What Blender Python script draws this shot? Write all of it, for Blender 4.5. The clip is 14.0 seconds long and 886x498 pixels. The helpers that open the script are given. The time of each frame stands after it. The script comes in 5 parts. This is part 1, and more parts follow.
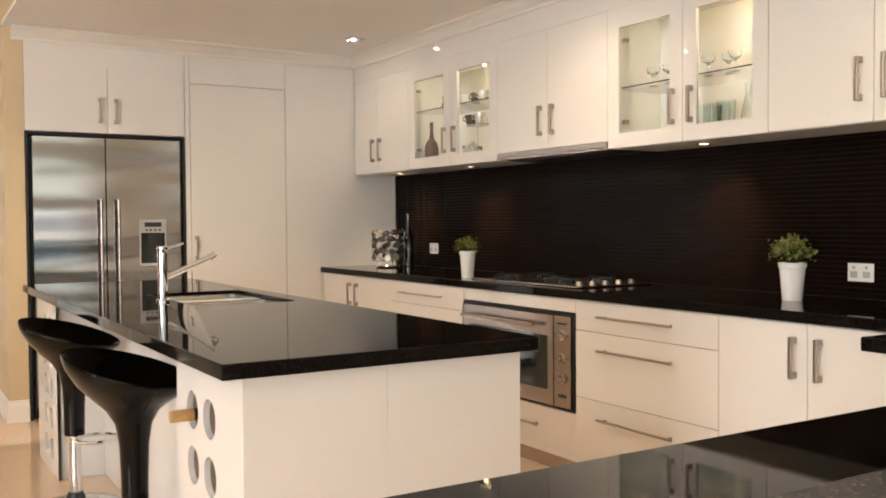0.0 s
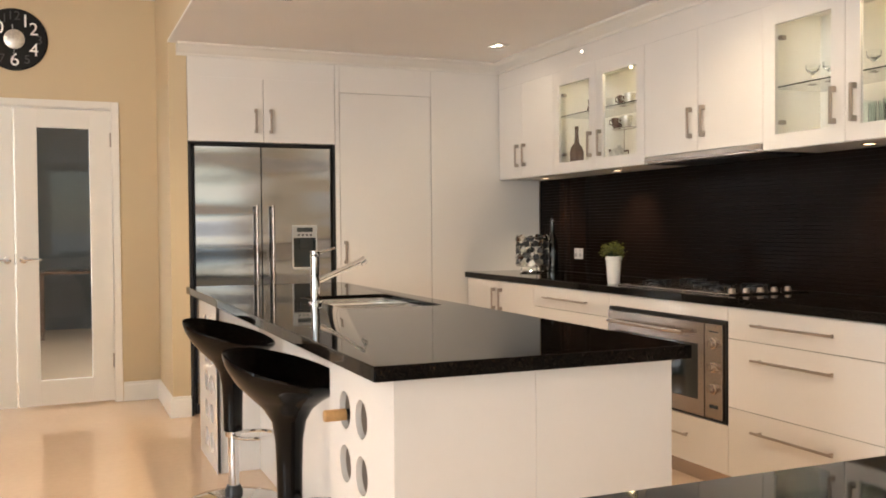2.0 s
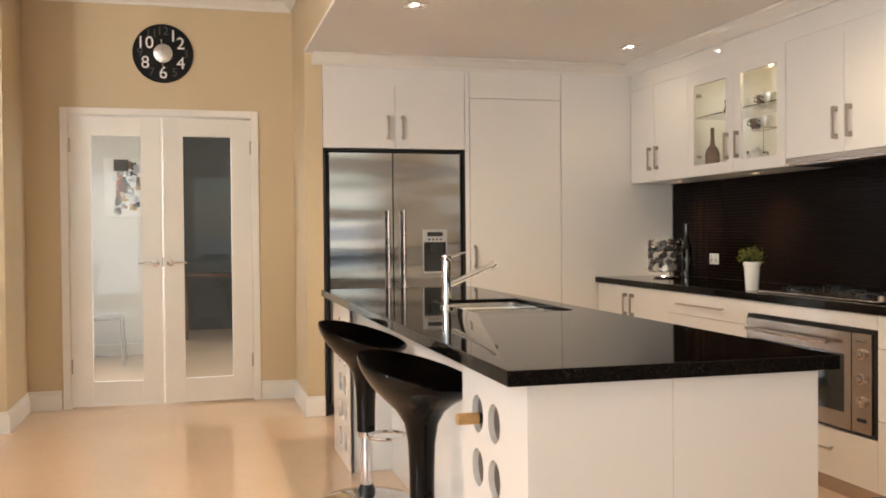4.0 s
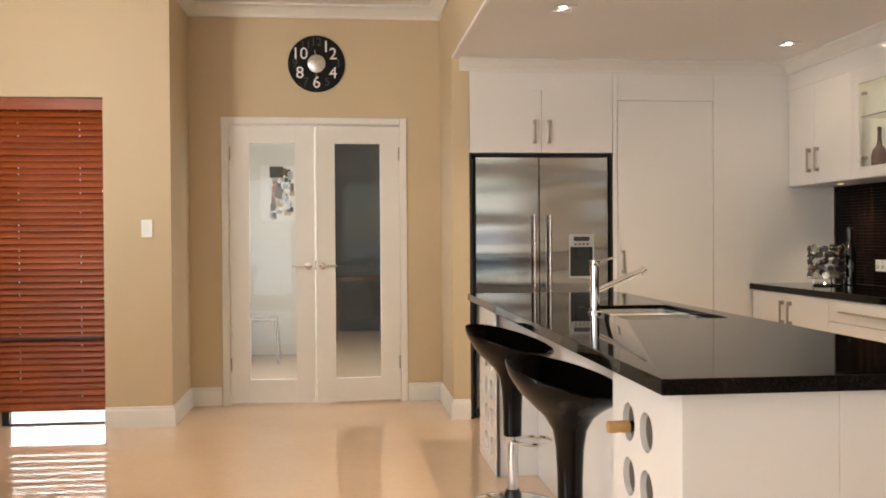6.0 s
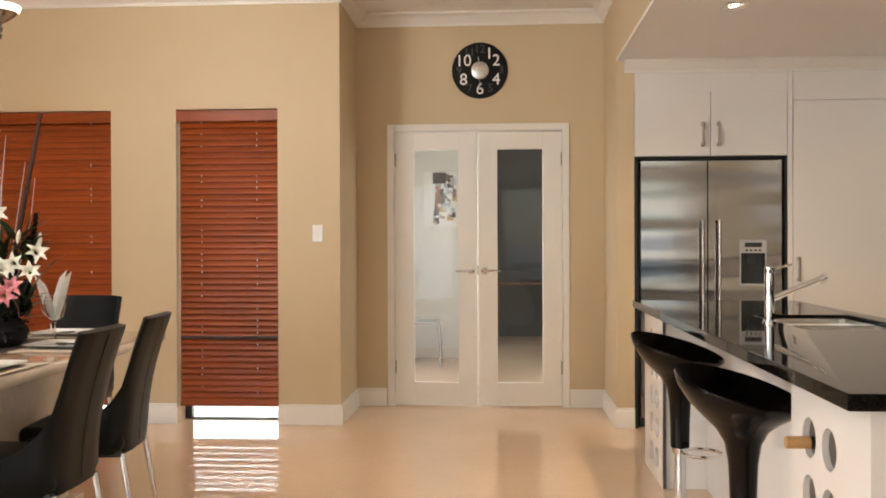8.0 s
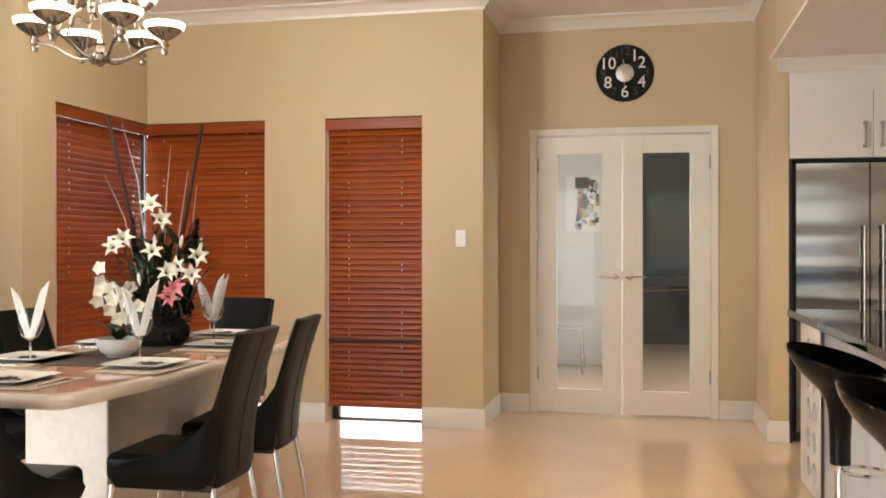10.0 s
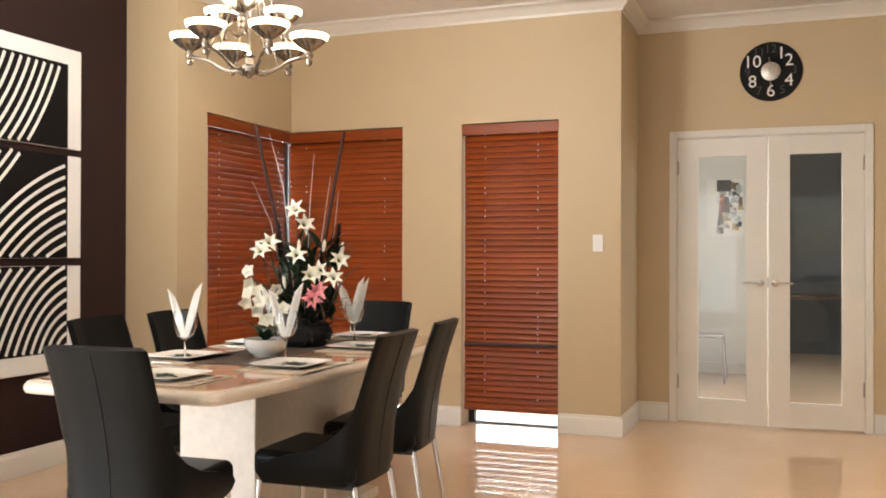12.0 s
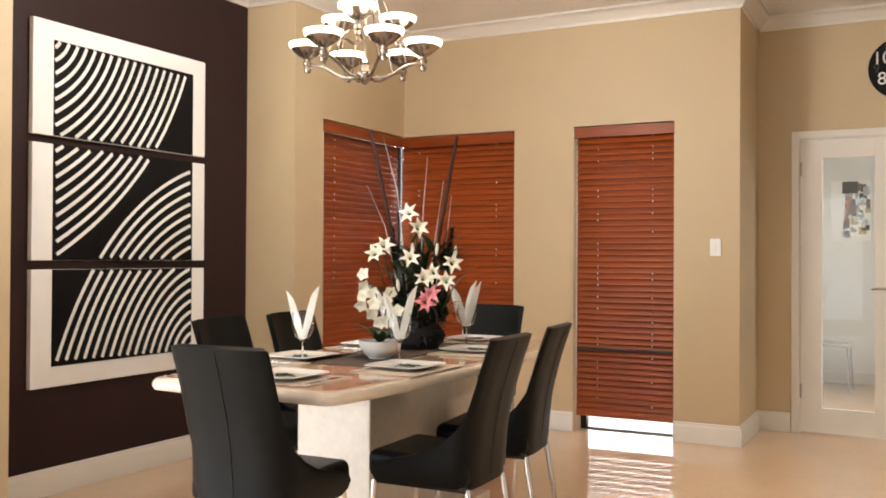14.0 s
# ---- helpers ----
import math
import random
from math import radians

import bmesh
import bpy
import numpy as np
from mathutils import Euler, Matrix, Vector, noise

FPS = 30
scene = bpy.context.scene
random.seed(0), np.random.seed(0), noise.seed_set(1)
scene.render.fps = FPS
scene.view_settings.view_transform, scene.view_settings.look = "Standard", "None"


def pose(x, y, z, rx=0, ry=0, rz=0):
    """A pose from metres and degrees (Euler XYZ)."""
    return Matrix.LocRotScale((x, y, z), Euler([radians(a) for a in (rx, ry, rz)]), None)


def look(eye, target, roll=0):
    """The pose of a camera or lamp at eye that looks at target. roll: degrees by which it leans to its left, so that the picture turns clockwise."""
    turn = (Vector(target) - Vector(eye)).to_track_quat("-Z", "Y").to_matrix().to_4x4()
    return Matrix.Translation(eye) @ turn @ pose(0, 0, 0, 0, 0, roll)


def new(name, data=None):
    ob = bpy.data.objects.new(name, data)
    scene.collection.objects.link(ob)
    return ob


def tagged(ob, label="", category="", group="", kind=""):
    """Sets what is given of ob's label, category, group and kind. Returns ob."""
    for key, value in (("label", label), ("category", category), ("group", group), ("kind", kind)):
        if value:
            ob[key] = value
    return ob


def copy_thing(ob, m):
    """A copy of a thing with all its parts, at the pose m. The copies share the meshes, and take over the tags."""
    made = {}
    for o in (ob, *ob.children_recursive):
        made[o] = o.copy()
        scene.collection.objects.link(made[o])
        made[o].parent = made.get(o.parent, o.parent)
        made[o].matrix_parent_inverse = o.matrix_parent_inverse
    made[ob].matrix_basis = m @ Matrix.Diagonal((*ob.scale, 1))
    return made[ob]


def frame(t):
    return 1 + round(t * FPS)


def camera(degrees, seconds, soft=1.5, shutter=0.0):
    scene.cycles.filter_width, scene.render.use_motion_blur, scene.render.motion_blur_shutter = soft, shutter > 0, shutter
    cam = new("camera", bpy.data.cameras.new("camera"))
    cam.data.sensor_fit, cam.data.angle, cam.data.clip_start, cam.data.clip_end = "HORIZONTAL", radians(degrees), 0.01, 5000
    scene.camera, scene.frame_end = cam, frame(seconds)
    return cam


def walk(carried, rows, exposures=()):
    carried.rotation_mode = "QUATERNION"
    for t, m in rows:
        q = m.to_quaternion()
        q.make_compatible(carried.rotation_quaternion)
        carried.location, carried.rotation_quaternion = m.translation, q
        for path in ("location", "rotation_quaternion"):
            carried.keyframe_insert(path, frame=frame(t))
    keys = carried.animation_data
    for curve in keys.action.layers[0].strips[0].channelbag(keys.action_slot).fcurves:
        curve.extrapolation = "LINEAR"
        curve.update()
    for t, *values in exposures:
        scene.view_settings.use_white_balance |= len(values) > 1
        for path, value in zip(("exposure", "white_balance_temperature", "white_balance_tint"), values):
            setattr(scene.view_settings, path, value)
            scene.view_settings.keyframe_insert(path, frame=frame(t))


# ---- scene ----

# ---- camera: a slow turn on a tripod, 1.23 m above the floor ----
cam = camera(51.1, 14.0, soft=1.8)
TURN = [
    (0.0, -31.50, -1.73, 0.40), (0.5, -29.62, -1.62, 0.41), (1.0, -27.20, -1.52, 0.43), (1.5, -24.98, -1.43, 0.46),
    (2.0, -22.77, -1.35, 0.48), (2.5, -21.00, -1.27, 0.50), (3.0, -19.03, -1.18, 0.50), (5.5, -8.41, -0.75, 0.42),
    (6.0, -6.09, -0.66, 0.38), (6.5, -3.77, -0.57, 0.34), (7.0, -1.13, -0.47, 0.29), (7.5, 1.23, -0.38, 0.24),
    (8.0, 3.74, -0.29, 0.19), (8.5, 5.92, -0.20, 0.14), (9.0, 8.11, -0.11, 0.09), (11.5, 18.61, 0.26, -0.10),
    (12.0, 20.62, 0.32, -0.14), (12.5, 22.31, 0.37, -0.17), (13.0, 24.08, 0.42, -0.21), (13.5, 25.73, 0.47, -0.26), (14.0, 27.39, 0.52, -0.33)]
ARM = 0.119     # the lens stands this far before the tripod's axis
walk(cam, [(t, pose(-ARM * math.sin(radians(y)), ARM * (math.cos(radians(y)) - 1), 1.23, 90 + p, r, y)) for t, y, p, r in TURN],
     exposures=[(0.0, 0.46), (3.0, 0.39), (6.0, 0.22), (9.0, 0.15), (14.0, 0.18)])

# ---- world and large lights ----
world = bpy.data.worlds.new("world")
scene.world = world
world.use_nodes = True
wn = world.node_tree.nodes
sky = wn.new("ShaderNodeTexSky")
sky.sky_type, sky.sun_disc = "NISHITA", False
sky.sun_elevation, sky.sun_rotation = radians(48), radians(200)
wn["Background"].inputs[1].default_value = 0.14
world.node_tree.links.new(sky.outputs[0], wn["Background"].inputs[0])


def lamp(name, kind, m, power, color, size=0.1, size_y=0.0, spot=0.0, blend=0.6):
    d = bpy.data.lights.new(name, kind)
    d.energy, d.color = power, color
    if kind == "AREA":
        d.shape, d.size, d.size_y = ("RECTANGLE", size, size_y) if size_y else ("DISK", size, size)
    else:
        d.shadow_soft_size = size
    if kind == "SPOT":
        d.spot_size, d.spot_blend = radians(spot), blend
    ob = new(name, d)
    ob.matrix_basis = m
    return ob


DAY = (1.0, 0.98, 0.945)
WARM = (1.0, 0.80, 0.56)
sun = bpy.data.lights.new("sun", "SUN")
sun.energy, sun.angle, sun.color = 3.0, radians(0.6), (1.0, 0.95, 0.88)
new("sun", sun).matrix_basis = look((0, 0, 0), (0.5, -0.45, -3.1))
# daylight that stands in the garden openings behind the camera and in the front room
lamp("daylight", "AREA", look((-3.0, -3.93, 1.25), (-2.6, 2.0, 1.0)), 26, (0.88, 0.96, 1.0), 1.5, 2.2)
lamp("daylight", "AREA", look((2.6, -3.93, 1.40), (2.6, 0, 1.2)), 2.5, DAY, 1.6, 0.9)
lamp("daylight", "AREA", look((-4.93, -0.50, 0.98), (0, 0.9, 1.0)), 142, (0.93, 0.98, 1.0), 2.5, 1.65)
# fill lamps added at unseen side openings to brighten front room and hall floor
lamp("daylight", "AREA", look((-1.10, 7.72, 1.5), (-0.5, 8.9, 0.4)), 15.0, (1.0, 0.97, 0.93), 0.8, 1.8)
lamp("daylight", "AREA", look((2.86, 8.2, 1.75), (0.2, 8.3, 0.0)), 60, (0.85, 0.94, 1.0), 1.3, 1.8)

# ---- materials ----
def mat(name, color, rough=0.5, metal=0.0, var=0.08, scale=6.0, fine=80.0, bump=0.0, coat=0.0, spec=0.5, stretch=(1, 1, 1), rough_var=0.08, emit=None, emit_power=0.0, ior=1.5):
    m = bpy.data.materials.new(name)
    m.use_nodes = True
    nt, N = m.node_tree, m.node_tree.nodes
    b = N["Principled BSDF"]
    b.inputs["Roughness"].default_value = rough
    b.inputs["Metallic"].default_value = metal
    b.inputs["IOR"].default_value = ior
    b.inputs["Specular IOR Level"].default_value = spec
    b.inputs["Coat Weight"].default_value = coat
    b.inputs["Coat Roughness"].default_value = 0.04
    tc = N.new("ShaderNodeTexCoord")
    mp = N.new("ShaderNodeMapping")
    mp.inputs["Scale"].default_value = stretch
    nt.links.new(tc.outputs["Object"], mp.inputs[0])
    big = N.new("ShaderNodeTexNoise")
    big.inputs["Scale"].default_value, big.inputs["Detail"].default_value = scale, 3
    small = N.new("ShaderNodeTexNoise")
    small.inputs["Scale"].default_value, small.inputs["Detail"].default_value = fine, 2
    for n in (big, small):
        nt.links.new(mp.outputs[0], n.inputs["Vector"])
    mix = N.new("ShaderNodeMath")
    mix.operation = "MULTIPLY_ADD"
    nt.links.new(small.outputs[0], mix.inputs[0])
    mix.inputs[1].default_value = 0.4
    add = N.new("ShaderNodeMath")
    add.operation = "MULTIPLY"
    nt.links.new(big.outputs[0], add.inputs[0])
    add.inputs[1].default_value = 0.6
    nt.links.new(add.outputs[0], mix.inputs[2])
    ramp = N.new("ShaderNodeValToRGB")
    e = ramp.color_ramp.elements
    e[0].position, e[1].position = 0.3, 0.7
    e[0].color = (*[max(0, c * (1 - var)) for c in color], 1)
    e[1].color = (*[min(1, c * (1 + var)) for c in color], 1)
    nt.links.new(mix.outputs[0], ramp.inputs[0])
    nt.links.new(ramp.outputs[0], b.inputs["Base Color"])
    mr = N.new("ShaderNodeMapRange")
    mr.inputs["To Min"].default_value, mr.inputs["To Max"].default_value = max(0.0, rough - rough_var * rough), rough + rough_var * rough
    nt.links.new(mix.outputs[0], mr.inputs["Value"])
    nt.links.new(mr.outputs[0], b.inputs["Roughness"])
    if bump:
        bp = N.new("ShaderNodeBump")
        bp.inputs["Strength"].default_value, bp.inputs["Distance"].default_value = bump, 0.002
        nt.links.new(small.outputs[0], bp.inputs["Height"])
        nt.links.new(bp.outputs[0], b.inputs["Normal"])
    if emit:
        b.inputs["Emission Color"].default_value = (*emit, 1)
        b.inputs["Emission Strength"].default_value = emit_power
    return m


def glass_mat(name, color, rough=0.0, ior=1.45):
    m = bpy.data.materials.new(name)
    m.use_nodes = True
    b = m.node_tree.nodes["Principled BSDF"]
    b.inputs["Base Color"].default_value = (*color, 1)
    b.inputs["Transmission Weight"].default_value = 1
    b.inputs["Roughness"].default_value, b.inputs["IOR"].default_value = rough, ior
    return m


def wood_mat(name, dark, light, rough, along, ior=1.33):
    m = mat(name, light, rough, var=0.1, ior=ior)
    nt, N = m.node_tree, m.node_tree.nodes
    b = N["Principled BSDF"]
    tc = N.new("ShaderNodeTexCoord")
    mp = N.new("ShaderNodeMapping")
    mp.inputs["Scale"].default_value = along
    nt.links.new(tc.outputs["Object"], mp.inputs[0])
    info = N.new("ShaderNodeObjectInfo")
    off = N.new("ShaderNodeVectorMath")
    off.operation = "ADD"
    nt.links.new(mp.outputs[0], off.inputs[0])
    nt.links.new(info.outputs["Random"], off.inputs[1])
    n = N.new("ShaderNodeTexNoise")
    n.inputs["Scale"].default_value, n.inputs["Detail"].default_value = 5, 5
    nt.links.new(off.outputs[0], n.inputs["Vector"])
    add = N.new("ShaderNodeMath")
    add.operation = "MULTIPLY_ADD"
    nt.links.new(info.outputs["Random"], add.inputs[0])
    add.inputs[1].default_value = 0.25
    nt.links.new(n.outputs[0], add.inputs[2])
    r = N.new("ShaderNodeValToRGB")
    r.color_ramp.elements[0].position, r.color_ramp.elements[1].position = 0.35, 0.85
    r.color_ramp.elements[0].color, r.color_ramp.elements[1].color = (*dark, 1), (*light, 1)
    nt.links.new(add.outputs[0], r.inputs[0])
    nt.links.new(r.outputs[0], b.inputs["Base Color"])
    return m


def granite_mat(name, base, fleck, rough, density=420.0):
    m = mat(name, base, rough, var=0.3, scale=9, rough_var=0.15, ior=1.20)
    nt, N = m.node_tree, m.node_tree.nodes
    b = N["Principled BSDF"]
    tc = N.new("ShaderNodeTexCoord")
    v = N.new("ShaderNodeTexVoronoi")
    v.inputs["Scale"].default_value = density
    nt.links.new(tc.outputs["Object"], v.inputs["Vector"])
    r = N.new("ShaderNodeValToRGB")
    e = r.color_ramp.elements
    e[0].position, e[1].position = 0.72, 0.95
    e[0].color, e[1].color = (*base, 1), (*fleck, 1)
    sep = N.new("ShaderNodeSeparateColor")
    nt.links.new(v.outputs["Color"], sep.inputs[0])
    nt.links.new(sep.outputs[0], r.inputs[0])
    nt.links.new(r.outputs[0], b.inputs["Base Color"])
    return m


def steel_mat(name, color, rough, stretch, wave=0.0, wave_scale=3.0):
    """Brushed steel; wave bends the sheet softly, as thin door skins do."""
    m = mat(name, color, rough, metal=1.0, var=0.03, scale=20, fine=160, stretch=stretch, rough_var=0.15)
    nt, N = m.node_tree, m.node_tree.nodes
    if wave:
        tc = N.new("ShaderNodeTexCoord")
        mp = N.new("ShaderNodeMapping")
        mp.inputs["Scale"].default_value = (0.30, 1, 1.75)
        n = N.new("ShaderNodeTexNoise")
        n.inputs["Scale"].default_value, n.inputs["Detail"].default_value = wave_scale, 1
        bp = N.new("ShaderNodeBump")
        bp.inputs["Strength"].default_value, bp.inputs["Distance"].default_value = 1.0, wave
        nt.links.new(tc.outputs["Object"], mp.inputs[0])
        nt.links.new(mp.outputs[0], n.inputs["Vector"])
        nt.links.new(n.outputs[0], bp.inputs["Height"])
        nt.links.new(bp.outputs[0], N["Principled BSDF"].inputs["Normal"])
    return m


M_WALL = mat("beige_paint", (0.600, 0.471, 0.298), 0.55, var=0.025, scale=2, fine=300, bump=0.12)
M_DARKWALL = mat("chocolate_paint", (0.031, 0.0155, 0.0145), 0.5, spec=0.3, ior=1.3, var=0.06, scale=2, fine=300, bump=0.12)
M_CEIL = mat("ceiling_paint", (0.87, 0.83, 0.79), 0.6, var=0.02, scale=2, fine=250, bump=0.08)
M_TRIM = mat("white_trim_paint", (0.80, 0.76, 0.70), 0.3, var=0.02, scale=4, fine=120)
M_GLOSS = mat("white_gloss_lacquer", (0.785, 0.745, 0.70), 0.025, var=0.012, scale=3, fine=60)
M_CARCASS = mat("white_board", (0.80, 0.76, 0.69), 0.4, var=0.02)
M_FLOOR = mat("polished_tile", (0.76, 0.555, 0.385), 0.05, var=0.05, scale=1.6, fine=26, rough_var=0.3, coat=0.0)
M_GRANITE = granite_mat("black_granite", (0.0028, 0.0022, 0.0019), (0.022, 0.016, 0.011), 0.03)
M_GRANITE_EDGE = granite_mat("black_granite_edge", (0.009, 0.008, 0.007), (0.10, 0.085, 0.07), 0.22, 220)
M_TILE = mat("dark_glass_tile", (0.0078, 0.0038, 0.0024), 0.24, var=0.35, scale=14, fine=90, rough_var=0.4, spec=0.35, ior=1.12)
M_FRIDGE = steel_mat("brushed_steel_door", (0.36, 0.362, 0.368), 0.12, (0.3, 1, 14), 0.026, 1.9)
M_STEEL = steel_mat("brushed_steel", (0.50, 0.43, 0.38), 0.26, (1, 1, 1))
M_SINK = steel_mat("sink_steel", (0.55, 0.535, 0.515), 0.17, (1, 6, 1))
M_HANDLE = steel_mat("satin_nickel", (0.42, 0.36, 0.31), 0.33, (1, 1, 1))
M_CHROME = mat("chrome", (0.68, 0.665, 0.65), 0.05, metal=1.0, var=0.01)
M_BLACK = mat("black_plastic", (0.010, 0.010, 0.011), 0.35, var=0.1)
M_GAP = mat("dark_gap", (0.012, 0.011, 0.010), 0.6, var=0.1)
M_ABS = mat("black_gloss_plastic", (0.005, 0.0038, 0.003), 0.11, var=0.15, ior=1.27)
M_LEATHER = mat("black_leather", (0.0032, 0.0042, 0.0044), 0.41, var=0.25, scale=5, fine=220, bump=0.2, spec=0.45, ior=1.29)
M_MARBLE = mat("cream_marble", (0.79, 0.70, 0.59), 0.12, var=0.10, scale=5, fine=30, coat=0.2)
M_MARBLE_TOP = mat("pink_marble", (0.62, 0.40, 0.255), 0.07, var=0.14, scale=7, fine=40, coat=0.4)
M_BLIND = wood_mat("cedar_slat", (0.205, 0.038, 0.006), (0.310, 0.064, 0.009), 0.36, (0.6, 6, 6))
M_GLASS = glass_mat("clear_glass", (0.96, 0.98, 0.97))
M_PANE = glass_mat("thin_pane_glass", (0.97, 0.985, 0.98), 0.0, 1.22)
M_DOORPANE = glass_mat("door_glass", (0.97, 0.985, 0.98), 0.0, 1.3)
M_TUBE = mat("bottle_sleeve", (0.26, 0.21, 0.17), 0.6, var=0.1)
M_GLASS_TEAL = glass_mat("teal_glass", (0.91, 0.97, 0.955), 0.05)
M_FROST = mat("opal_glass", (0.9, 0.86, 0.78), 0.3, var=0.02, emit=(1.0, 0.86, 0.64), emit_power=5.0)
M_BULB = mat("lamp_glow", (1, 0.95, 0.85), 0.4, var=0.0, emit=(1.0, 0.86, 0.66), emit_power=110.0)
M_WARMBULB = mat("small_lamp_glow", (1, 0.9, 0.75), 0.4, var=0.0, emit=(1.0, 0.66, 0.38), emit_power=5.0)
M_PORCELAIN = mat("white_porcelain", (0.82, 0.80, 0.77), 0.15, var=0.02, coat=0.3)
M_LINEN = mat("white_linen", (0.82, 0.79, 0.74), 0.85, var=0.05, scale=20, fine=300, bump=0.3)
M_MAT = mat("beige_placemat", (0.52, 0.44, 0.34), 0.8, var=0.2, scale=30, fine=250, bump=0.4, stretch=(1, 6, 1))
M_RUNNER = mat("dark_runner", (0.060, 0.038, 0.026), 0.8, var=0.3, scale=30, fine=250, bump=0.3)
M_LEAF = mat("green_leaf", (0.018, 0.036, 0.012), 0.4, var=0.35, scale=20)
M_HERB = mat("herb_leaf", (0.16, 0.165, 0.032), 0.5, var=0.4, scale=40)
M_PETAL = mat("white_petal", (0.84, 0.82, 0.70), 0.5, var=0.05, scale=30)
M_PINK = mat("pink_petal", (0.72, 0.25, 0.28), 0.5, var=0.35, scale=40)
M_STICK = mat("dark_cane", (0.040, 0.012, 0.008), 0.5, var=0.3, scale=20)
M_TWIG = mat("pale_twig", (0.48, 0.43, 0.42), 0.7, var=0.2, scale=30)
M_FUZZ = mat("black_velvet", (0.008, 0.007, 0.007), 0.9, var=0.3, scale=60, fine=300, bump=0.6)
M_CORK = mat("cork_wood", (0.50, 0.28, 0.11), 0.5, var=0.15, scale=30)
M_GREY = mat("grey_plastic", (0.42, 0.41, 0.40), 0.3, var=0.05)
M_LCD = mat("dark_display", (0.03, 0.035, 0.035), 0.15, var=0.1)
M_INK = mat("black_canvas", (0.006, 0.005, 0.005), 0.5, var=0.1, spec=0.3, ior=1.3)
M_FACE = mat("black_clock_face", (0.006, 0.006, 0.006), 0.3, var=0.1, ior=1.3)
M_PAINTW = mat("white_canvas", (0.90, 0.885, 0.86), 0.5, var=0.02, fine=200, bump=0.15)
M_BOTTLE = mat("dark_bottle_glass", (0.006, 0.007, 0.006), 0.06, var=0.1, coat=0.5)
M_ALU = mat("dark_window_frame", (0.030, 0.034, 0.045), 0.4, var=0.1)
M_PAVE = mat("pale_paving", (0.62, 0.60, 0.57), 0.8, var=0.12, scale=3, fine=40, bump=0.3)
M_SILVER = mat("silver_leaf", (0.62, 0.60, 0.55), 0.35, metal=0.9, var=0.2, scale=40)
M_ROOMW = mat("white_wall_paint", (0.80, 0.79, 0.76), 0.6, var=0.02, scale=2, fine=250, bump=0.08)
M_COFFEE = mat("coffee_glaze", (0.10, 0.055, 0.035), 0.2, var=0.3, scale=20)
M_PASTEL = [mat("print_" + n, c, 0.5, var=0.25, scale=25) for n, c in
            (("grey", (0.45, 0.45, 0.46)), ("umber", (0.20, 0.12, 0.08)), ("rust", (0.42, 0.14, 0.07)), ("ochre", (0.55, 0.40, 0.22)), ("pale", (0.70, 0.72, 0.74)), ("soot", (0.06, 0.06, 0.065)))]


# ---- building blocks ----
def bx(x0, x1, y0, y1, z0, z1, bevel=0.0, seg=2):
    bm = bmesh.new()
    bmesh.ops.create_cube(bm, size=1)
    for v in bm.verts:
        v.co = ((x0 + x1) / 2 + v.co.x * abs(x1 - x0), (y0 + y1) / 2 + v.co.y * abs(y1 - y0), (z0 + z1) / 2 + v.co.z * abs(z1 - z0))
    if bevel:
        bmesh.ops.bevel(bm, geom=bm.edges[:], offset=bevel, segments=seg, affect="EDGES", profile=0.5)
    return bm


def merge(*bms):
    out = bmesh.new()
    for b in bms:
        me = bpy.data.meshes.new("tmp")
        b.to_mesh(me)
        b.free()
        out.from_mesh(me)
        bpy.data.meshes.remove(me)
    return out


def moved(bm, m):
    bm.transform(m)
    return bm


def lathe(profile, seg=32, start=0.0, turn=2 * math.pi):
    """Profile of (radius, z) from below upwards, turned round z."""
    bm = bmesh.new()
    rings = []
    for r, z in profile:
        rings.append([bm.verts.new((max(r, 1e-4) * math.cos(start + turn * i / seg), max(r, 1e-4) * math.sin(start + turn * i / seg), z)) for i in range(seg)])
    for a, b in zip(rings, rings[1:]):
        for i in range(seg):
            j = (i + 1) % seg
            bm.faces.new((a[i], a[j], b[j], b[i]))
    bmesh.ops.remove_doubles(bm, verts=bm.verts, dist=2e-4)
    bmesh.ops.recalc_face_normals(bm, faces=bm.faces)
    return bm


def tube(points, radius, seg=10, closed=False):
    """A round bar along points; radius may be one number or one for each point."""
    pts = [Vector(p) for p in points]
    n = len(pts)
    rad = radius if isinstance(radius, (list, tuple)) else [radius] * n
    bm = bmesh.new()
    rings = []
    up = Vector((0.13, 0.21, 0.97))
    for i, p in enumerate(pts):
        a = pts[(i - 1) % n] if closed or i else p
        b = pts[(i + 1) % n] if closed or i < n - 1 else p
        d = (b - a).normalized()
        if abs(d.dot(up)) > 0.98:
            up = Vector((1, 0.1, 0))
        s = d.cross(up).normalized()
        u = s.cross(d)
        rings.append([bm.verts.new(p + rad[i] * (math.cos(2 * math.pi * k / seg) * s + math.sin(2 * math.pi * k / seg) * u)) for k in range(seg)])
    pairs = list(zip(rings, rings[1:])) + ([(rings[-1], rings[0])] if closed else [])
    for a, b in pairs:
        for k in range(seg):
            j = (k + 1) % seg
            bm.faces.new((a[k], a[j], b[j], b[k]))
    if not closed:
        bm.faces.new(rings[0][::-1])
        bm.faces.new(rings[-1])
    bmesh.ops.recalc_face_normals(bm, faces=bm.faces)
    return bm


def cyl(x, y, z0, z1, r, seg=20):
    return moved(lathe([(0, 0), (r, 0), (r, z1 - z0), (0, z1 - z0)], seg), Matrix.Translation((x, y, z0)))


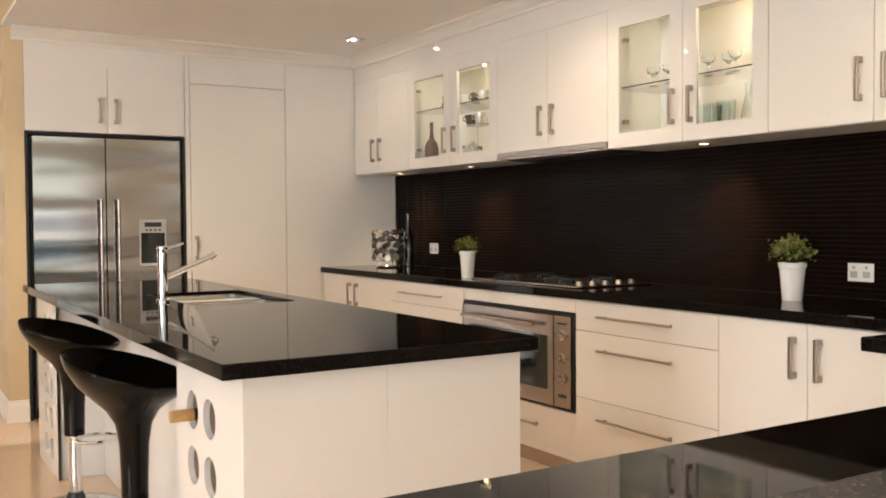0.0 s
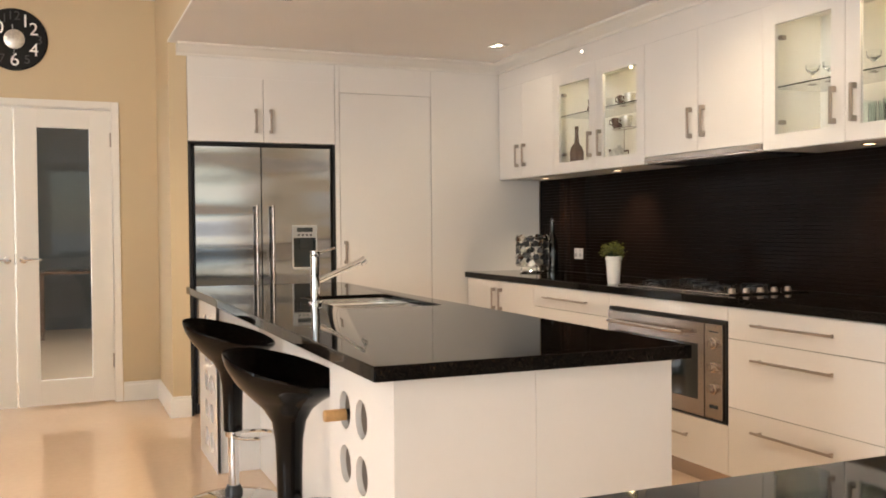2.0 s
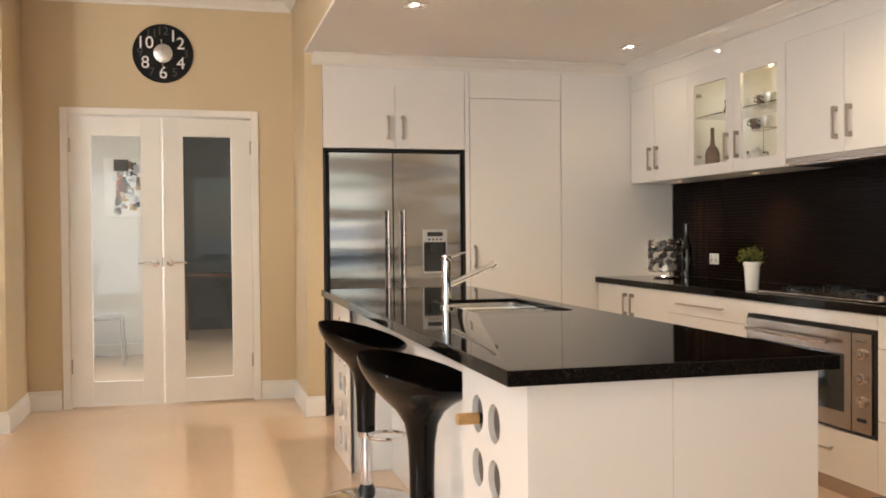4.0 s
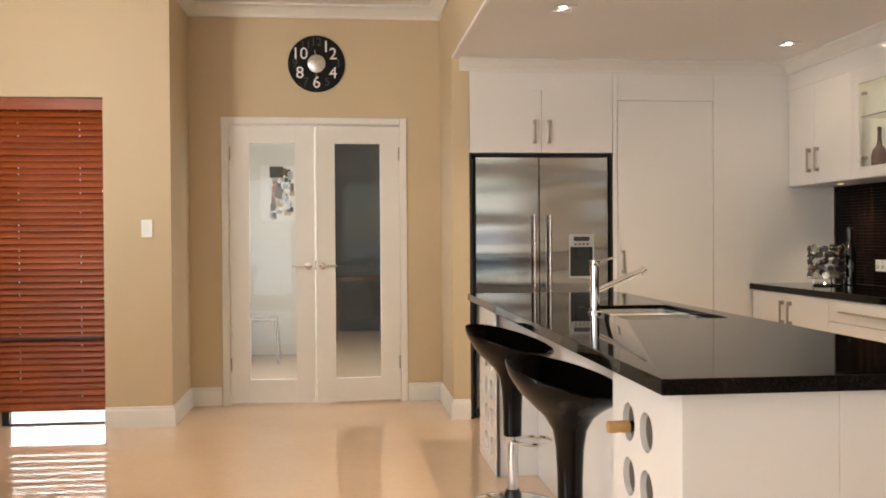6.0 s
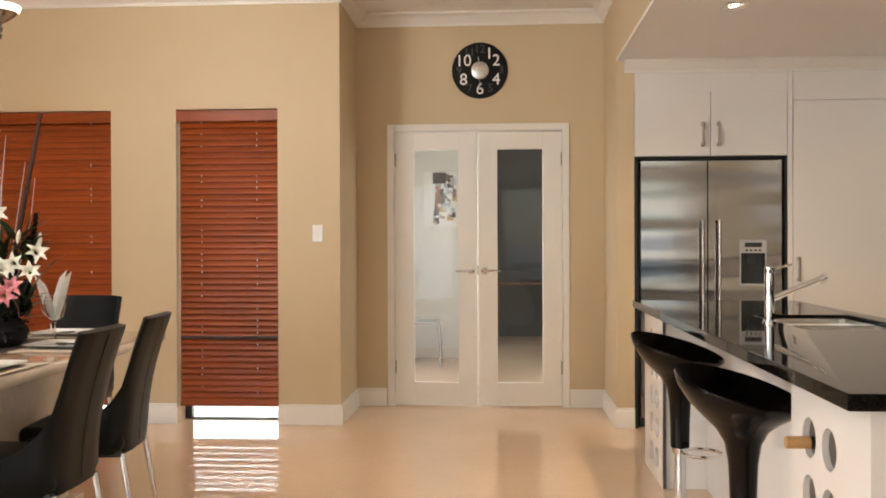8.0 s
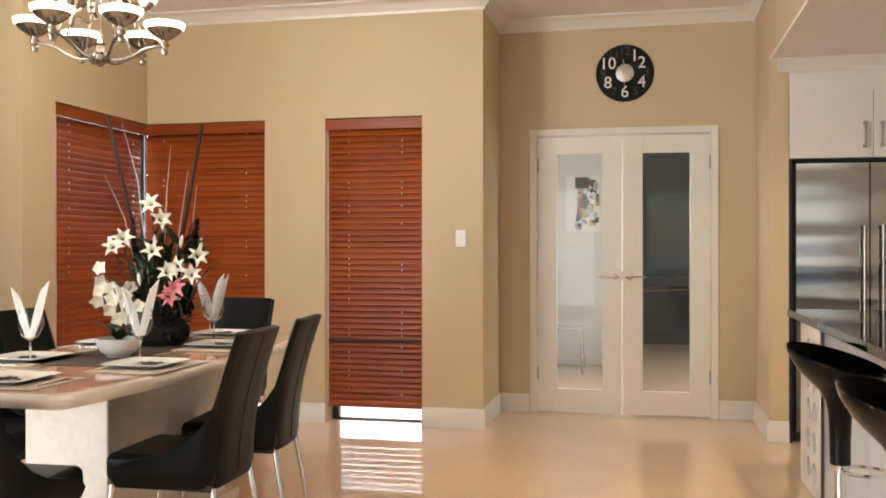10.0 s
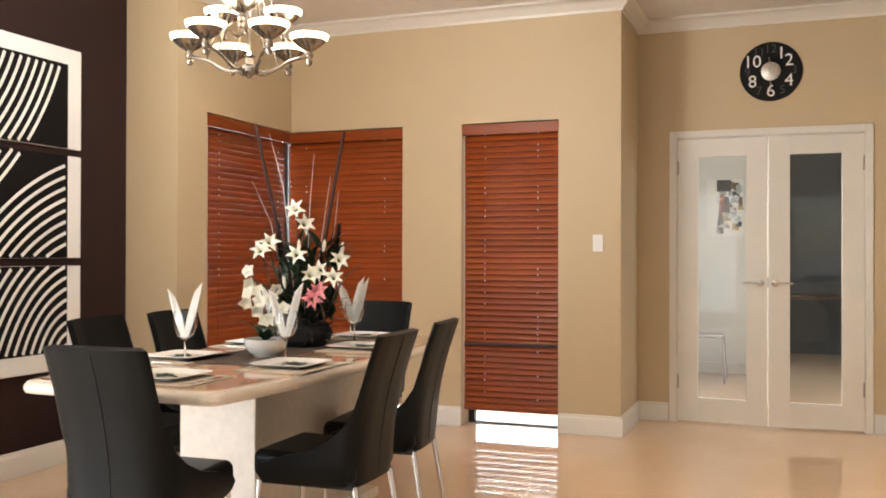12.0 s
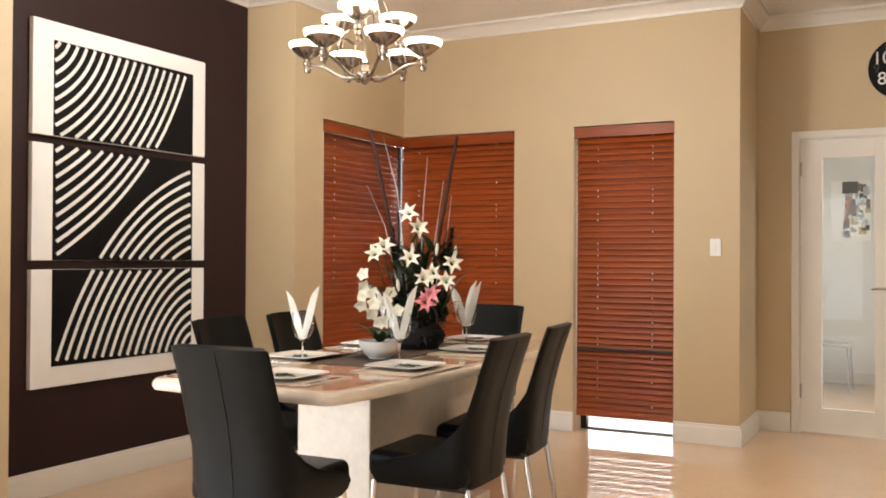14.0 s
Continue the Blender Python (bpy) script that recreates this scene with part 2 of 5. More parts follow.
def mesh_of(name, bm, material, smooth=True, angle=35):
    me = bpy.data.meshes.new(name)
    bmesh.ops.recalc_face_normals(bm, faces=bm.faces)
    if smooth:
        lim = radians(angle)
        for f in bm.faces:
            f.smooth = True
        for e in bm.edges:
            if len(e.link_faces) == 2:
                g, k = sorted(f.calc_area() for f in e.link_faces)
                e.smooth = e.calc_face_angle(0) < (lim if k < 10 * g else radians(12))
            else:
                e.smooth = False
    bm.to_mesh(me)
    bm.free()
    me.materials.append(material)
    return me


def part(name, bm, material, parent, label="", shadow=True):
    ob = new(name, mesh_of(name, bm, material))
    ob.parent = parent
    if label:
        tagged(ob, label)
    if not shadow:
        ob.visible_shadow = False
    return ob


def piece(name, me, m, parent):
    ob = new(name, me)
    ob.parent, ob.matrix_basis = parent, m
    return ob


def thing(name, m, label, category, group="", kind=""):
    ob = new(name)
    ob.empty_display_size = 0.1
    ob.matrix_basis = m
    return tagged(ob, label, category, group, kind)


def solo(name, bm, material, label, category="", group="", kind="", m=None):
    ob = new(name, mesh_of(name, bm, material))
    if m is not None:
        ob.matrix_basis = m
    return tagged(ob, label, category, group, kind)


def structure(name, bm, material, label):
    return solo(name, bm, material, label, kind="structure")


def slab_with_holes(axis, at, thick, u0, u1, z0, z1, holes):
    """An upright wall slab along u with openings (u0, u1, z0, z1). axis 'x': plane x = at; 'y': plane y = at."""
    us = sorted({u0, u1, *[h[0] for h in holes], *[h[1] for h in holes]})
    zs = sorted({z0, z1, *[h[2] for h in holes], *[h[3] for h in holes]})
    bms = []
    for a, b in zip(us, us[1:]):
        run = None
        for c, d in zip(zs, zs[1:]):
            open_here = any(h[0] <= (a + b) / 2 <= h[1] and h[2] <= (c + d) / 2 <= h[3] for h in holes)
            if open_here:
                if run:
                    bms.append((a, b, *run))
                run = None
            else:
                run = (run[0], d) if run else (c, d)
        if run:
            bms.append((a, b, *run))
    out = []
    for a, b, c, d in bms:
        out.append(bx(at, at + thick, a, b, c, d) if axis == "x" else bx(a, b, at, at + thick, c, d))
    bm = merge(*out)
    bmesh.ops.remove_doubles(bm, verts=bm.verts, dist=1e-5)
    return bm


def moulding(path, profile):
    """A moulding along a level path of (x, y); profile of (out, z), out to the side at which the path's left hand lies."""
    bm = bmesh.new()
    n = len(path)
    rings = []
    for i in range(n):
        p = Vector(path[i])
        d0 = (p - Vector(path[i - 1])).normalized() if i else None
        d1 = (Vector(path[i + 1]) - p).normalized() if i < n - 1 else None
        d0, d1 = d0 or d1, d1 or d0
        n0, n1 = Vector((-d0.y, d0.x)), Vector((-d1.y, d1.x))
        s = (n0 + n1)
        s = s / max(s.dot(n0), 0.2)
        rings.append([bm.verts.new((p.x + s.x * o, p.y + s.y * o, z)) for o, z in profile])
    for a, b in zip(rings, rings[1:]):
        for k in range(len(profile)):
            j = (k + 1) % len(profile)
            bm.faces.new((a[k], b[k], b[j], a[j]))
    bm.faces.new(rings[0])
    bm.faces.new(rings[-1][::-1])
    return bm


# ---- the large structure ----
YD, YW, YP = 7.0, 6.26, 6.23        # door wall, window wall, pantry front
XB, XK = 0.755, 3.47                 # bulkhead's face, splashback
XA, YS, XS = -4.04, 4.84, -3.65     # dark wall, stub wall, corner window's side wall
CEIL, KCEIL = 2.97, 2.44
structure("floor", merge(bx(-5.1, 3.7, -4.2, 6.50, -0.12, 0.0), bx(-1.30, 3.7, 6.5, 12.7, -0.12, 0.0)), M_FLOOR, "polished cream floor tiles with a mirror-like sheen")
structure("ground", bx(-400, 400, -400, 400, -0.30, -0.14), M_PAVE, "pale paving outside the house")
structure("wall_north", slab_with_holes("y", YD, 0.12, -1.24, 0.86, 0, 3.1, [(-0.85, 0.45, 0, 2.098)]), M_WALL, "beige painted wall round the double doors")
structure("wall_window", slab_with_holes("y", YW, 0.24, XS - 0.24, -1.12, 0, 3.1, [(-2.26, -1.55, 0, 2.165), (XS - 0.24, -2.72, 0, 2.165)]), M_WALL, "beige painted wall with two tall window openings")
structure("wall_window_side", slab_with_holes("x", XS - 0.24, 0.24, YS + 0.0, YW, 0, 3.1, [(5.16, YW, 0, 2.165)]), M_WALL, "beige painted wall with the corner window's opening")
structure("wall_recess", bx(-1.24, -1.12, YW + 0.24, YD, 0, 3.1), M_WALL, "beige painted return wall beside the double doors")
structure("wall_stub", bx(XA - 0.2, XS - 0.24, YS, YS + 0.2, 0, 3.1), M_WALL, "beige painted short wall beside the dark wall")
structure("wall_dark", bx(XA - 0.2, XA, 2.84, YS, 0, 3.1), M_DARKWALL, "chocolate brown painted feature wall")
structure("wall_nib", bx(XA - 0.96, -3.762, 2.70, 2.84, 0, 3.1), M_WALL, "beige painted wall end beside the dark wall")
structure("wall_west", slab_with_holes("x", -5.1, 0.15, -4.2, 2.84, 0, 3.1, [(-1.8, 2.5, 0.1, 2.4)]), M_WALL, "beige painted wall with a garden opening")
structure("wall_south", slab_with_holes("y", -4.1, 0.15, -5.1, 3.7, 0, 3.1, [(-3.8, -0.4, 0.1, 2.4), (1.0, 3.0, 0.6, 2.3)]), M_WALL, "beige painted wall with garden openings")
structure("wall_east", bx(XK + 0.012, XK + 0.2, -4.0, 7.2, 0, 3.1), M_WALL, "beige painted kitchen wall behind the cabinets")
structure("wall_pier", bx(0.745, 0.86, YP, YD, 0, KCEIL + 0.02), M_WALL, "beige painted pier beside the fridge")
structure("wall_behind_pantry", bx(0.86, XK, 7.0, 7.12, 0, 3.1), M_WALL, "beige painted wall behind the fridge and pantry")
structure("ceiling", bx(-5.1, 0.75, -4.1, 7.1, CEIL, CEIL + 0.1), M_CEIL, "white painted high ceiling over the dining area")
structure("ceiling_kitchen", bx(XB, XK + 0.1, -4.1, 7.0, KCEIL, KCEIL + 0.1), M_CEIL, "white painted lowered ceiling over the kitchen")
structure("bulkhead", bx(0.745, 0.82, -4.0, YD, KCEIL + 0.02, CEIL + 0.1), M_WALL, "beige painted bulkhead between the two ceiling heights")

COVE = [(0, CEIL - 0.092), (0.016, CEIL - 0.092), (0.020, CEIL - 0.075), (0.036, CEIL - 0.062), (0.060, CEIL - 0.040), (0.074, CEIL - 0.022), (0.092, CEIL - 0.016), (0.092, CEIL - 0.001), (0, CEIL - 0.001)]
KCOVE = [(o * 0.85, KCEIL - (CEIL - z) * 0.85) for o, z in COVE]
structure("cornice", moulding([(0.745, -3.95), (0.745, YD), (-1.12, YD), (-1.12, YW), (XS, YW), (XS, YS), (XA, YS), (XA, 2.84)], COVE), M_TRIM, "white plaster cornice")
structure("cornice_kitchen", moulding([(3.12, -3.9), (3.12, YP), (0.795, YP)], KCOVE), M_TRIM, "white plaster cornice over the kitchen cabinets")
structure("bulkhead_trim", bx(0.7420, 0.7545, -3.95, YP - 0.002, KCEIL, KCEIL + 0.0195, 0.003), M_CEIL, "white painted edge of the lowered ceiling")
SKIRT = [(0, 0.001), (0.018, 0.001), (0.018, 0.105), (0.014, 0.116), (0.008, 0.122), (0.006, 0.134), (0, 0.138)]
for path in ([(0.86, YP), (0.745, YP), (0.745, YD), (0.49, YD)], [(-0.895, YD), (-1.12, YD), (-1.12, YW), (-1.55, YW)], [(-2.26, YW), (-2.72, YW)], [(XS, 5.16), (XS, YS), (XA, YS), (XA, 2.84)]):
    structure("baseboard", moulding(path, SKIRT), M_TRIM, "white painted baseboard with a moulded top")

# ---- windows and their blinds ----
def window(name, x0, x1, y0, y1, z0, z1, along, label):
    w = thing(name, Matrix.Identity(4), label, "", kind="structure")
    f, t = 0.045, 0.05
    if along == "x":
        part("window_frame", merge(bx(x0, x0 + f, y0, y0 + t, z0, z1), bx(x1 - f, x1, y0, y0 + t, z0, z1), bx(x0 + f, x1 - f, y0, y0 + t, z0, z0 + 0.012), bx(x0 + f, x1 - f, y0, y0 + t, z1 - f, z1)), M_ALU, w)
        part("pane", bx(x0 + f, x1 - f, y0 + 0.022, y0 + 0.027, z0 + 0.012, z1 - f), M_GLASS, w, shadow=False)
    else:
        part("window_frame", merge(bx(x0, x0 + t, y0, y0 + f, z0, z1), bx(x0, x0 + t, y1 - f, y1, z0, z1), bx(x0, x0 + t, y0 + f, y1 - f, z0, z0 + f), bx(x0, x0 + t, y0 + f, y1 - f, z1 - f, z1)), M_ALU, w)
        part("pane", bx(x0 + 0.022, x0 + 0.027, y0 + f, y1 - f, z0 + f, z1 - f), M_GLASS, w, shadow=False)
    return w


window("window_1", -2.26, -1.55, YW + 0.17, 0, 0.0, 2.165, "x", "tall dark-framed window down to the floor")
window("window_2", XS - 0.19, -2.72, YW + 0.19, 0, 0.0, 2.165, "x", "dark-framed corner window")
window("window_3", XS - 0.24, 0, 5.16, YW + 0.18, 0.0, 2.165, "y", "dark-framed corner window")


def slat_mesh(width, depth, tilt):
    """A thin bowed slat; tilt lifts its outer edge."""
    bm = bmesh.new()
    prof = [(-0.5, 0.0), (-0.25, 0.0058), (0, 0.0078), (0.25, 0.0058), (0.5, 0.0)]
    rows = []
    for x in (-width / 2, width / 2):
        top = [bm.verts.new((x, d * depth, h + 0.0014)) for d, h in prof]
        low = [bm.verts.new((x, d * depth, h - 0.0014)) for d, h in prof]
        rows.append(top + low[::-1])
    n = len(rows[0])
    for k in range(n):
        j = (k + 1) % n
        bm.faces.new((rows[0][k], rows[0][j], rows[1][j], rows[1][k]))
    bm.faces.new(rows[0])
    bm.faces.new(rows[1][::-1])
    bm.transform(Matrix.Rotation(radians(tilt), 4, "X"))
    return mesh_of("slat", bm, M_BLIND)


def blind(m, width, top, bottom, tilt, label, pitch=0.0415, break_at=None):
    """A venetian blind in local coordinates: x along it, y outwards, z up from the floor."""
    b = thing("venetian_blind", m, label, "blind", "wooden blinds")
    part("valance", bx(-width / 2, width / 2, -0.012, 0.008, top - 0.078, top - 0.002, 0.003), M_BLIND, b)
    part("headrail", bx(-width / 2 + 0.01, width / 2 - 0.01, 0.014, 0.062, top - 0.05, top - 0.006), M_BLIND, b)
    me = slat_mesh(width - 0.022, 0.055, tilt)
    z = top - 0.095
    rnd = random.Random(int(width * 1000))
    while z > bottom + 0.035:
        piece("slat", me, Matrix.Translation((rnd.uniform(-0.001, 0.001), 0.038, z)) @ Matrix.Rotation(radians(rnd.uniform(-0.5, 0.5)), 4, "X") @ Matrix.Rotation(radians(rnd.uniform(-0.08, 0.08)), 4, "Y"), b)
        z -= pitch
    if break_at:
        part("stop_rail", bx(-width / 2 + 0.012, width / 2 - 0.012, 0.004, 0.013, break_at, break_at + 0.026, 0.003), M_STICK, b, "thin dark rail across the slats")
    part("bottom_rail", bx(-width / 2 + 0.011, width / 2 - 0.011, 0.012, 0.064, bottom, bottom + 0.022, 0.005), M_BLIND, b)
    for x in (-width / 2 + 0.17, width / 2 - 0.15):
        part("cord", tube([(x, 0.014, top - 0.08), (x, 0.014, bottom + 0.01)], 0.0009, 5), M_BLIND, b)
        # white flecks stand for daylight leaking through at the ladder cords
        leaks = [top - 0.085 - pitch * k for k in range(int((top - bottom - 0.1) / pitch)) if rnd.random() < 0.5]
        part("light_leak", merge(*[bx(x - 0.0035, x + 0.0035, 0.005, 0.010, q, q + rnd.uniform(0.006, 0.013), 0.001, 1) for q in leaks]), M_TRIM, b)["kind"] = "stuff"
    part("pull_cord", tube([(-width / 2 + 0.018, -0.004, top - 0.08), (-width / 2 + 0.02, -0.006, 0.9), (-width / 2 + 0.018, -0.004, 0.45)], 0.0016, 6), M_TRIM, b)
    return b


blind(pose(-1.905, YW + 0.016, 0), 0.708, 2.160, 0.115, 52.5, "reddish cedar venetian blind lowered almost to the floor", break_at=0.578)
blind(pose(-3.214, YW + 0.020, 0), 0.978, 2.160, 0.115, 62, "reddish cedar venetian blind closed in the corner window")
blind(pose(XS - 0.020, 5.712, 0, 0, 0, 90), 1.09, 2.160, 0.115, 63, "reddish cedar venetian blind closed in the corner window")

# ---- double doors ----
frame_ob = thing("door_frame", Matrix.Identity(4), "white painted frame round the double doors", "", kind="structure")
part("architrave", merge(bx(-0.888, -0.835, YD - 0.016, YD, 0, 2.138, 0.004), bx(0.435, 0.485, YD - 0.016, YD, 0, 2.138, 0.004), bx(-0.835, 0.435, YD - 0.016, YD, 2.088, 2.138, 0.004)), M_TRIM, frame_ob)
part("jamb", merge(bx(-0.85, -0.832, YD + 0.001, YD + 0.12, 0, 2.09), bx(0.432, 0.45, YD + 0.001, YD + 0.12, 0, 2.09), bx(-0.832, 0.432, YD + 0.001, YD + 0.12, 2.083, 2.098)), M_TRIM, frame_ob)


def glazed_door(name, hinge_x, sign, turn):
    d = thing(name, pose(hinge_x, YD + 0.008, 0, 0, 0, turn), "white painted door with a tall clear glass pane, standing ajar", "", "double doors", "structure")
    w, t = 0.626, 0.038
    def b(u0, u1, z0, z1, bev=0.002):
        return bx(*sorted((u0 * sign, u1 * sign)), 0.0, t, z0, z1, bev)
    part("leaf", merge(b(0, 0.145, 0.012, 2.075), b(0.485, w, 0.012, 2.075), b(0.145, 0.485, 1.945, 2.075), b(0.145, 0.485, 0.012, 0.185)), M_TRIM, d)
    part("pane", bx(*sorted((0.145 * sign, 0.485 * sign)), t / 2 - 0.003, t / 2 + 0.003, 0.185, 1.945), M_DOORPANE, d, shadow=False)
    hx = (w - 0.045) * sign
    h = part("door_handle", merge(moved(lathe([(0, 0), (0.026, 0), (0.026, 0.008), (0.010, 0.012), (0.010, 0.045), (0, 0.045)], 20), Matrix.Translation((hx, 0, 1.03)) @ Matrix.Rotation(radians(90), 4, "X")),
                                  tube([(hx, -0.043, 1.03), (hx - 0.03 * sign, -0.047, 1.031), (hx - 0.075 * sign, -0.045, 1.033), (hx - 0.115 * sign, -0.040, 1.028)], [0.010, 0.009, 0.008, 0.006], 10)), M_CHROME, d, "satin chrome lever handle")
    part("lock_plate", bx(*sorted(((w - 0.004) * sign, (w + 0.002) * sign)), 0.002, t - 0.004, 1.0, 1.07), M_BLACK, d)
    for z in (0.25, 1.82):
        part("hinge", cyl(0.004 * sign, -0.004, z, z + 0.1, 0.006, 10), M_HANDLE, d)
    return d


glazed_door("door_1", -0.831, 1, -3.2)
glazed_door("door_2", 0.431, -1, 2.6)

# ---- front room behind the doors ----
structure("wall_room_back", bx(-1.30, -0.28, 10.0, 10.15, 0, 3.1), M_ROOMW, "white painted wall of the front room")
structure("wall_room_west", slab_with_holes("x", -1.24, 0.12, 7.12, 10.0, 0, 3.1, [(7.30, 8.15, 0.5, 2.4)]), M_ROOMW, "white painted wall of the front room with an unseen opening added for light")
structure("wall_room_divider", bx(-0.28, -0.16, 8.2, 12.5, 0, 3.1), M_ROOMW, "white painted dividing wall of the front room")
structure("wall_hall", bx(-0.16, 3.0, 12.4, 12.5, 0, 3.1), mat("slate_paint", (0.060, 0.066, 0.068), 0.5, var=0.05), "dark grey painted hall wall")
structure("wall_room_east", slab_with_holes("x", 2.9, 0.1, 7.12, 12.4, 0, 3.1, [(7.6, 9.0, 0.3, 2.3)]), M_ROOMW, "white painted wall of the hall with an unseen opening added for light")
structure("ceiling_room", bx(-1.24, 3.0, 7.12, 12.5, 2.7, 2.8), M_CEIL, "white painted ceiling of the front room")
structure("baseboard_room", bx(-1.12, -0.28, 9.982, 9.999, 0.001, 0.12, 0.003), M_TRIM, "white painted baseboard in the front room")
bench = thing("side_table", pose(0.55, 11.6, 0), "dark wooden hall table with a thin top", "table")
part("tabletop", bx(-0.68, 0.9, -0.35, 0.35, 0.735, 0.765, 0.004), M_COFFEE, bench)
for sx in (-0.64, 0.86):
    for sy in (-0.30, 0.30):
        part("leg", bx(sx - 0.02, sx + 0.02, sy - 0.02, sy + 0.02, 0, 0.735, 0.003), M_COFFEE, bench)
pic = thing("wall_picture", pose(-0.685, 9.995, 1.715), "abstract picture in greys, rust and white on the front room wall", "picture")
part("canvas", bx(-0.185, 0.185, -0.03, 0.0, -0.30, 0.30, 0.003), M_PAINTW, pic)
rp = random.Random(5)
for i in range(64):
    w, h = rp.uniform(0.015, 0.07), rp.uniform(0.02, 0.10)
    cx, cz = rp.uniform(-0.09 + w / 2, 0.18 - w / 2), rp.uniform(-0.285 + h / 2, 0.285 - h / 2)
    part("paint_patch", bx(cx - w / 2, cx + w / 2, -0.0325 - 0.0004 * i, -0.030, cz - h / 2, cz + h / 2), M_PASTEL[rp.choice((0, 0, 0, 0, 4, 4, 3, 1, 1, 2, 5, 5))], pic)
part("paint_patch", bx(-0.08, 0.06, -0.062, -0.030, 0.17, 0.285), M_PASTEL[5], pic)
chair_far = thing("occasional_chair", pose(-0.86, 9.4, 0), "white slim-legged chair in the front room", "chair")
part("seat", bx(-0.21, 0.21, -0.2, 0.2, 0.43, 0.46, 0.01), M_GREY, chair_far)
part("backrest", moved(bx(-0.21, -0.19, -0.2, 0.2, 0.46, 0.95, 0.008), Matrix.Rotation(radians(-6), 4, "Y")), M_GREY, chair_far)
for sx in (-0.19, 0.19):
    for sy in (-0.17, 0.17):
        part("leg", tube([(sx, sy, 0.43), (sx * 1.15, sy * 1.15, 0)], 0.009, 8), M_CHROME, chair_far)


# ---- kitchen: cabinets ----
def bow_handle(length, upright=True):
    """A square bow handle on its two feet; local x out of the door, y along the door, z up."""
    h, s = length / 2, 0.0075
    if upright:
        return merge(bx(0.022, 0.032, -s, s, -h, h, 0.0025), bx(0, 0.030, -s * 1.25, s * 1.25, h - 0.024, h, 0.0025), bx(0, 0.030, -s * 1.25, s * 1.25, -h, -h + 0.024, 0.0025))
    return merge(tube([(0.032, -h, 0), (0.032, h, 0)], 0.006, 10), tube([(0, -h + 0.03, 0), (0.032, -h + 0.03, 0)], 0.005, 8), tube([(0, h - 0.03, 0), (0.032, h - 0.03, 0)], 0.005, 8))


GAP = 0.0015
FACE_X = pose(0, 0, 0, 0, 0, 180)      # fronts that look to -x
FACE_Y = pose(0, 0, 0, 0, 0, -90)      # fronts that look to -y


def front_x(parent, x, y0, y1, z0, z1, name="door", handle=None, at=None, length=0.16, label=""):
    """A flat front in the plane x, looking to -x. handle: 'v' or 'h', at (y, z)."""
    d = part(name, bx(x, x + 0.018, y0 + GAP, y1 - GAP, z0 + GAP, z1 - GAP, 0.0015), M_GLOSS, parent, label)
    if handle:
        part("handle", moved(bow_handle(length, handle == "v"), Matrix.Translation((x - 0.0005, *at)) @ FACE_X), M_HANDLE, d, "satin nickel bow handle")
    return d


# base cabinets along the splashback wall
XF = 2.85
base_specs = [("doors", 5.19, 6.21), ("drawers_two", 4.316, 5.19), ("oven", 3.35, 4.316), ("drawers_three", 2.487, 3.35), ("doors", 1.68, 2.487), ("doors", 0.98, 1.68)]
for spec, y0, y1 in base_specs:
    if spec == "oven":
        c = thing("oven_cabinet", Matrix.Identity(4), "white gloss oven housing with one drawer below", "cabinet", "base cabinets")
        part("body", merge(bx(XF + 0.02, XK, y0, y0 + 0.016, 0.09, 0.862), bx(XF + 0.02, XK, y1 - 0.016, y1, 0.09, 0.862), bx(XF + 0.02, XK, y0 + 0.016, y1 - 0.016, 0.09, 0.106), bx(XF + 0.02, XK, y0 + 0.016, y1 - 0.016, 0.30, 0.316)), M_CARCASS, c)
        part("filler_panel", bx(XF, XF + 0.018, y0 + GAP, y1 - GAP, 0.795, 0.858, 0.0015), M_GLOSS, c)
        front_x(c, XF, y0, y1, 0.09, 0.318, "drawer", "h", ((y0 + y1) / 2, 0.225), 0.44)
    else:
        c = thing("base_cabinet", Matrix.Identity(4), {"doors": "white gloss base cabinet with two doors", "drawers_two": "white gloss base cabinet with wide drawers", "drawers_three": "white gloss base cabinet with three wide drawers"}[spec], "cabinet", "base cabinets")
        part("body", bx(XF + 0.02, XK, y0, y1, 0.09, 0.860), M_CARCASS, c)
        ym = (y0 + y1) / 2
        if spec == "doors":
            if y0 > 5: ym = 5.70
            front_x(c, XF, ym, y1, 0.09, 0.858, "door", "v", (ym + 0.052, 0.735), 0.15)
            front_x(c, XF, y0, ym, 0.09, 0.858, "door", "v", (ym - 0.052, 0.735), 0.15)
        else:
            cuts = (0.09, 0.405, 0.717, 0.858) if spec == "drawers_three" else (0.09, 0.405, 0.727, 0.858)
            for a, b, hz in zip(cuts, cuts[1:], (0.325, 0.640, 0.792)):
                front_x(c, XF, y0, y1, a, b, "drawer", "h", (ym + 0.02, hz), 0.46 if spec == "drawers_three" else 0.5)
    part("kickboard", bx(2.905, 2.918, y0, y1, 0.001, 0.088), M_STEEL, c, "brushed metal kickboard")

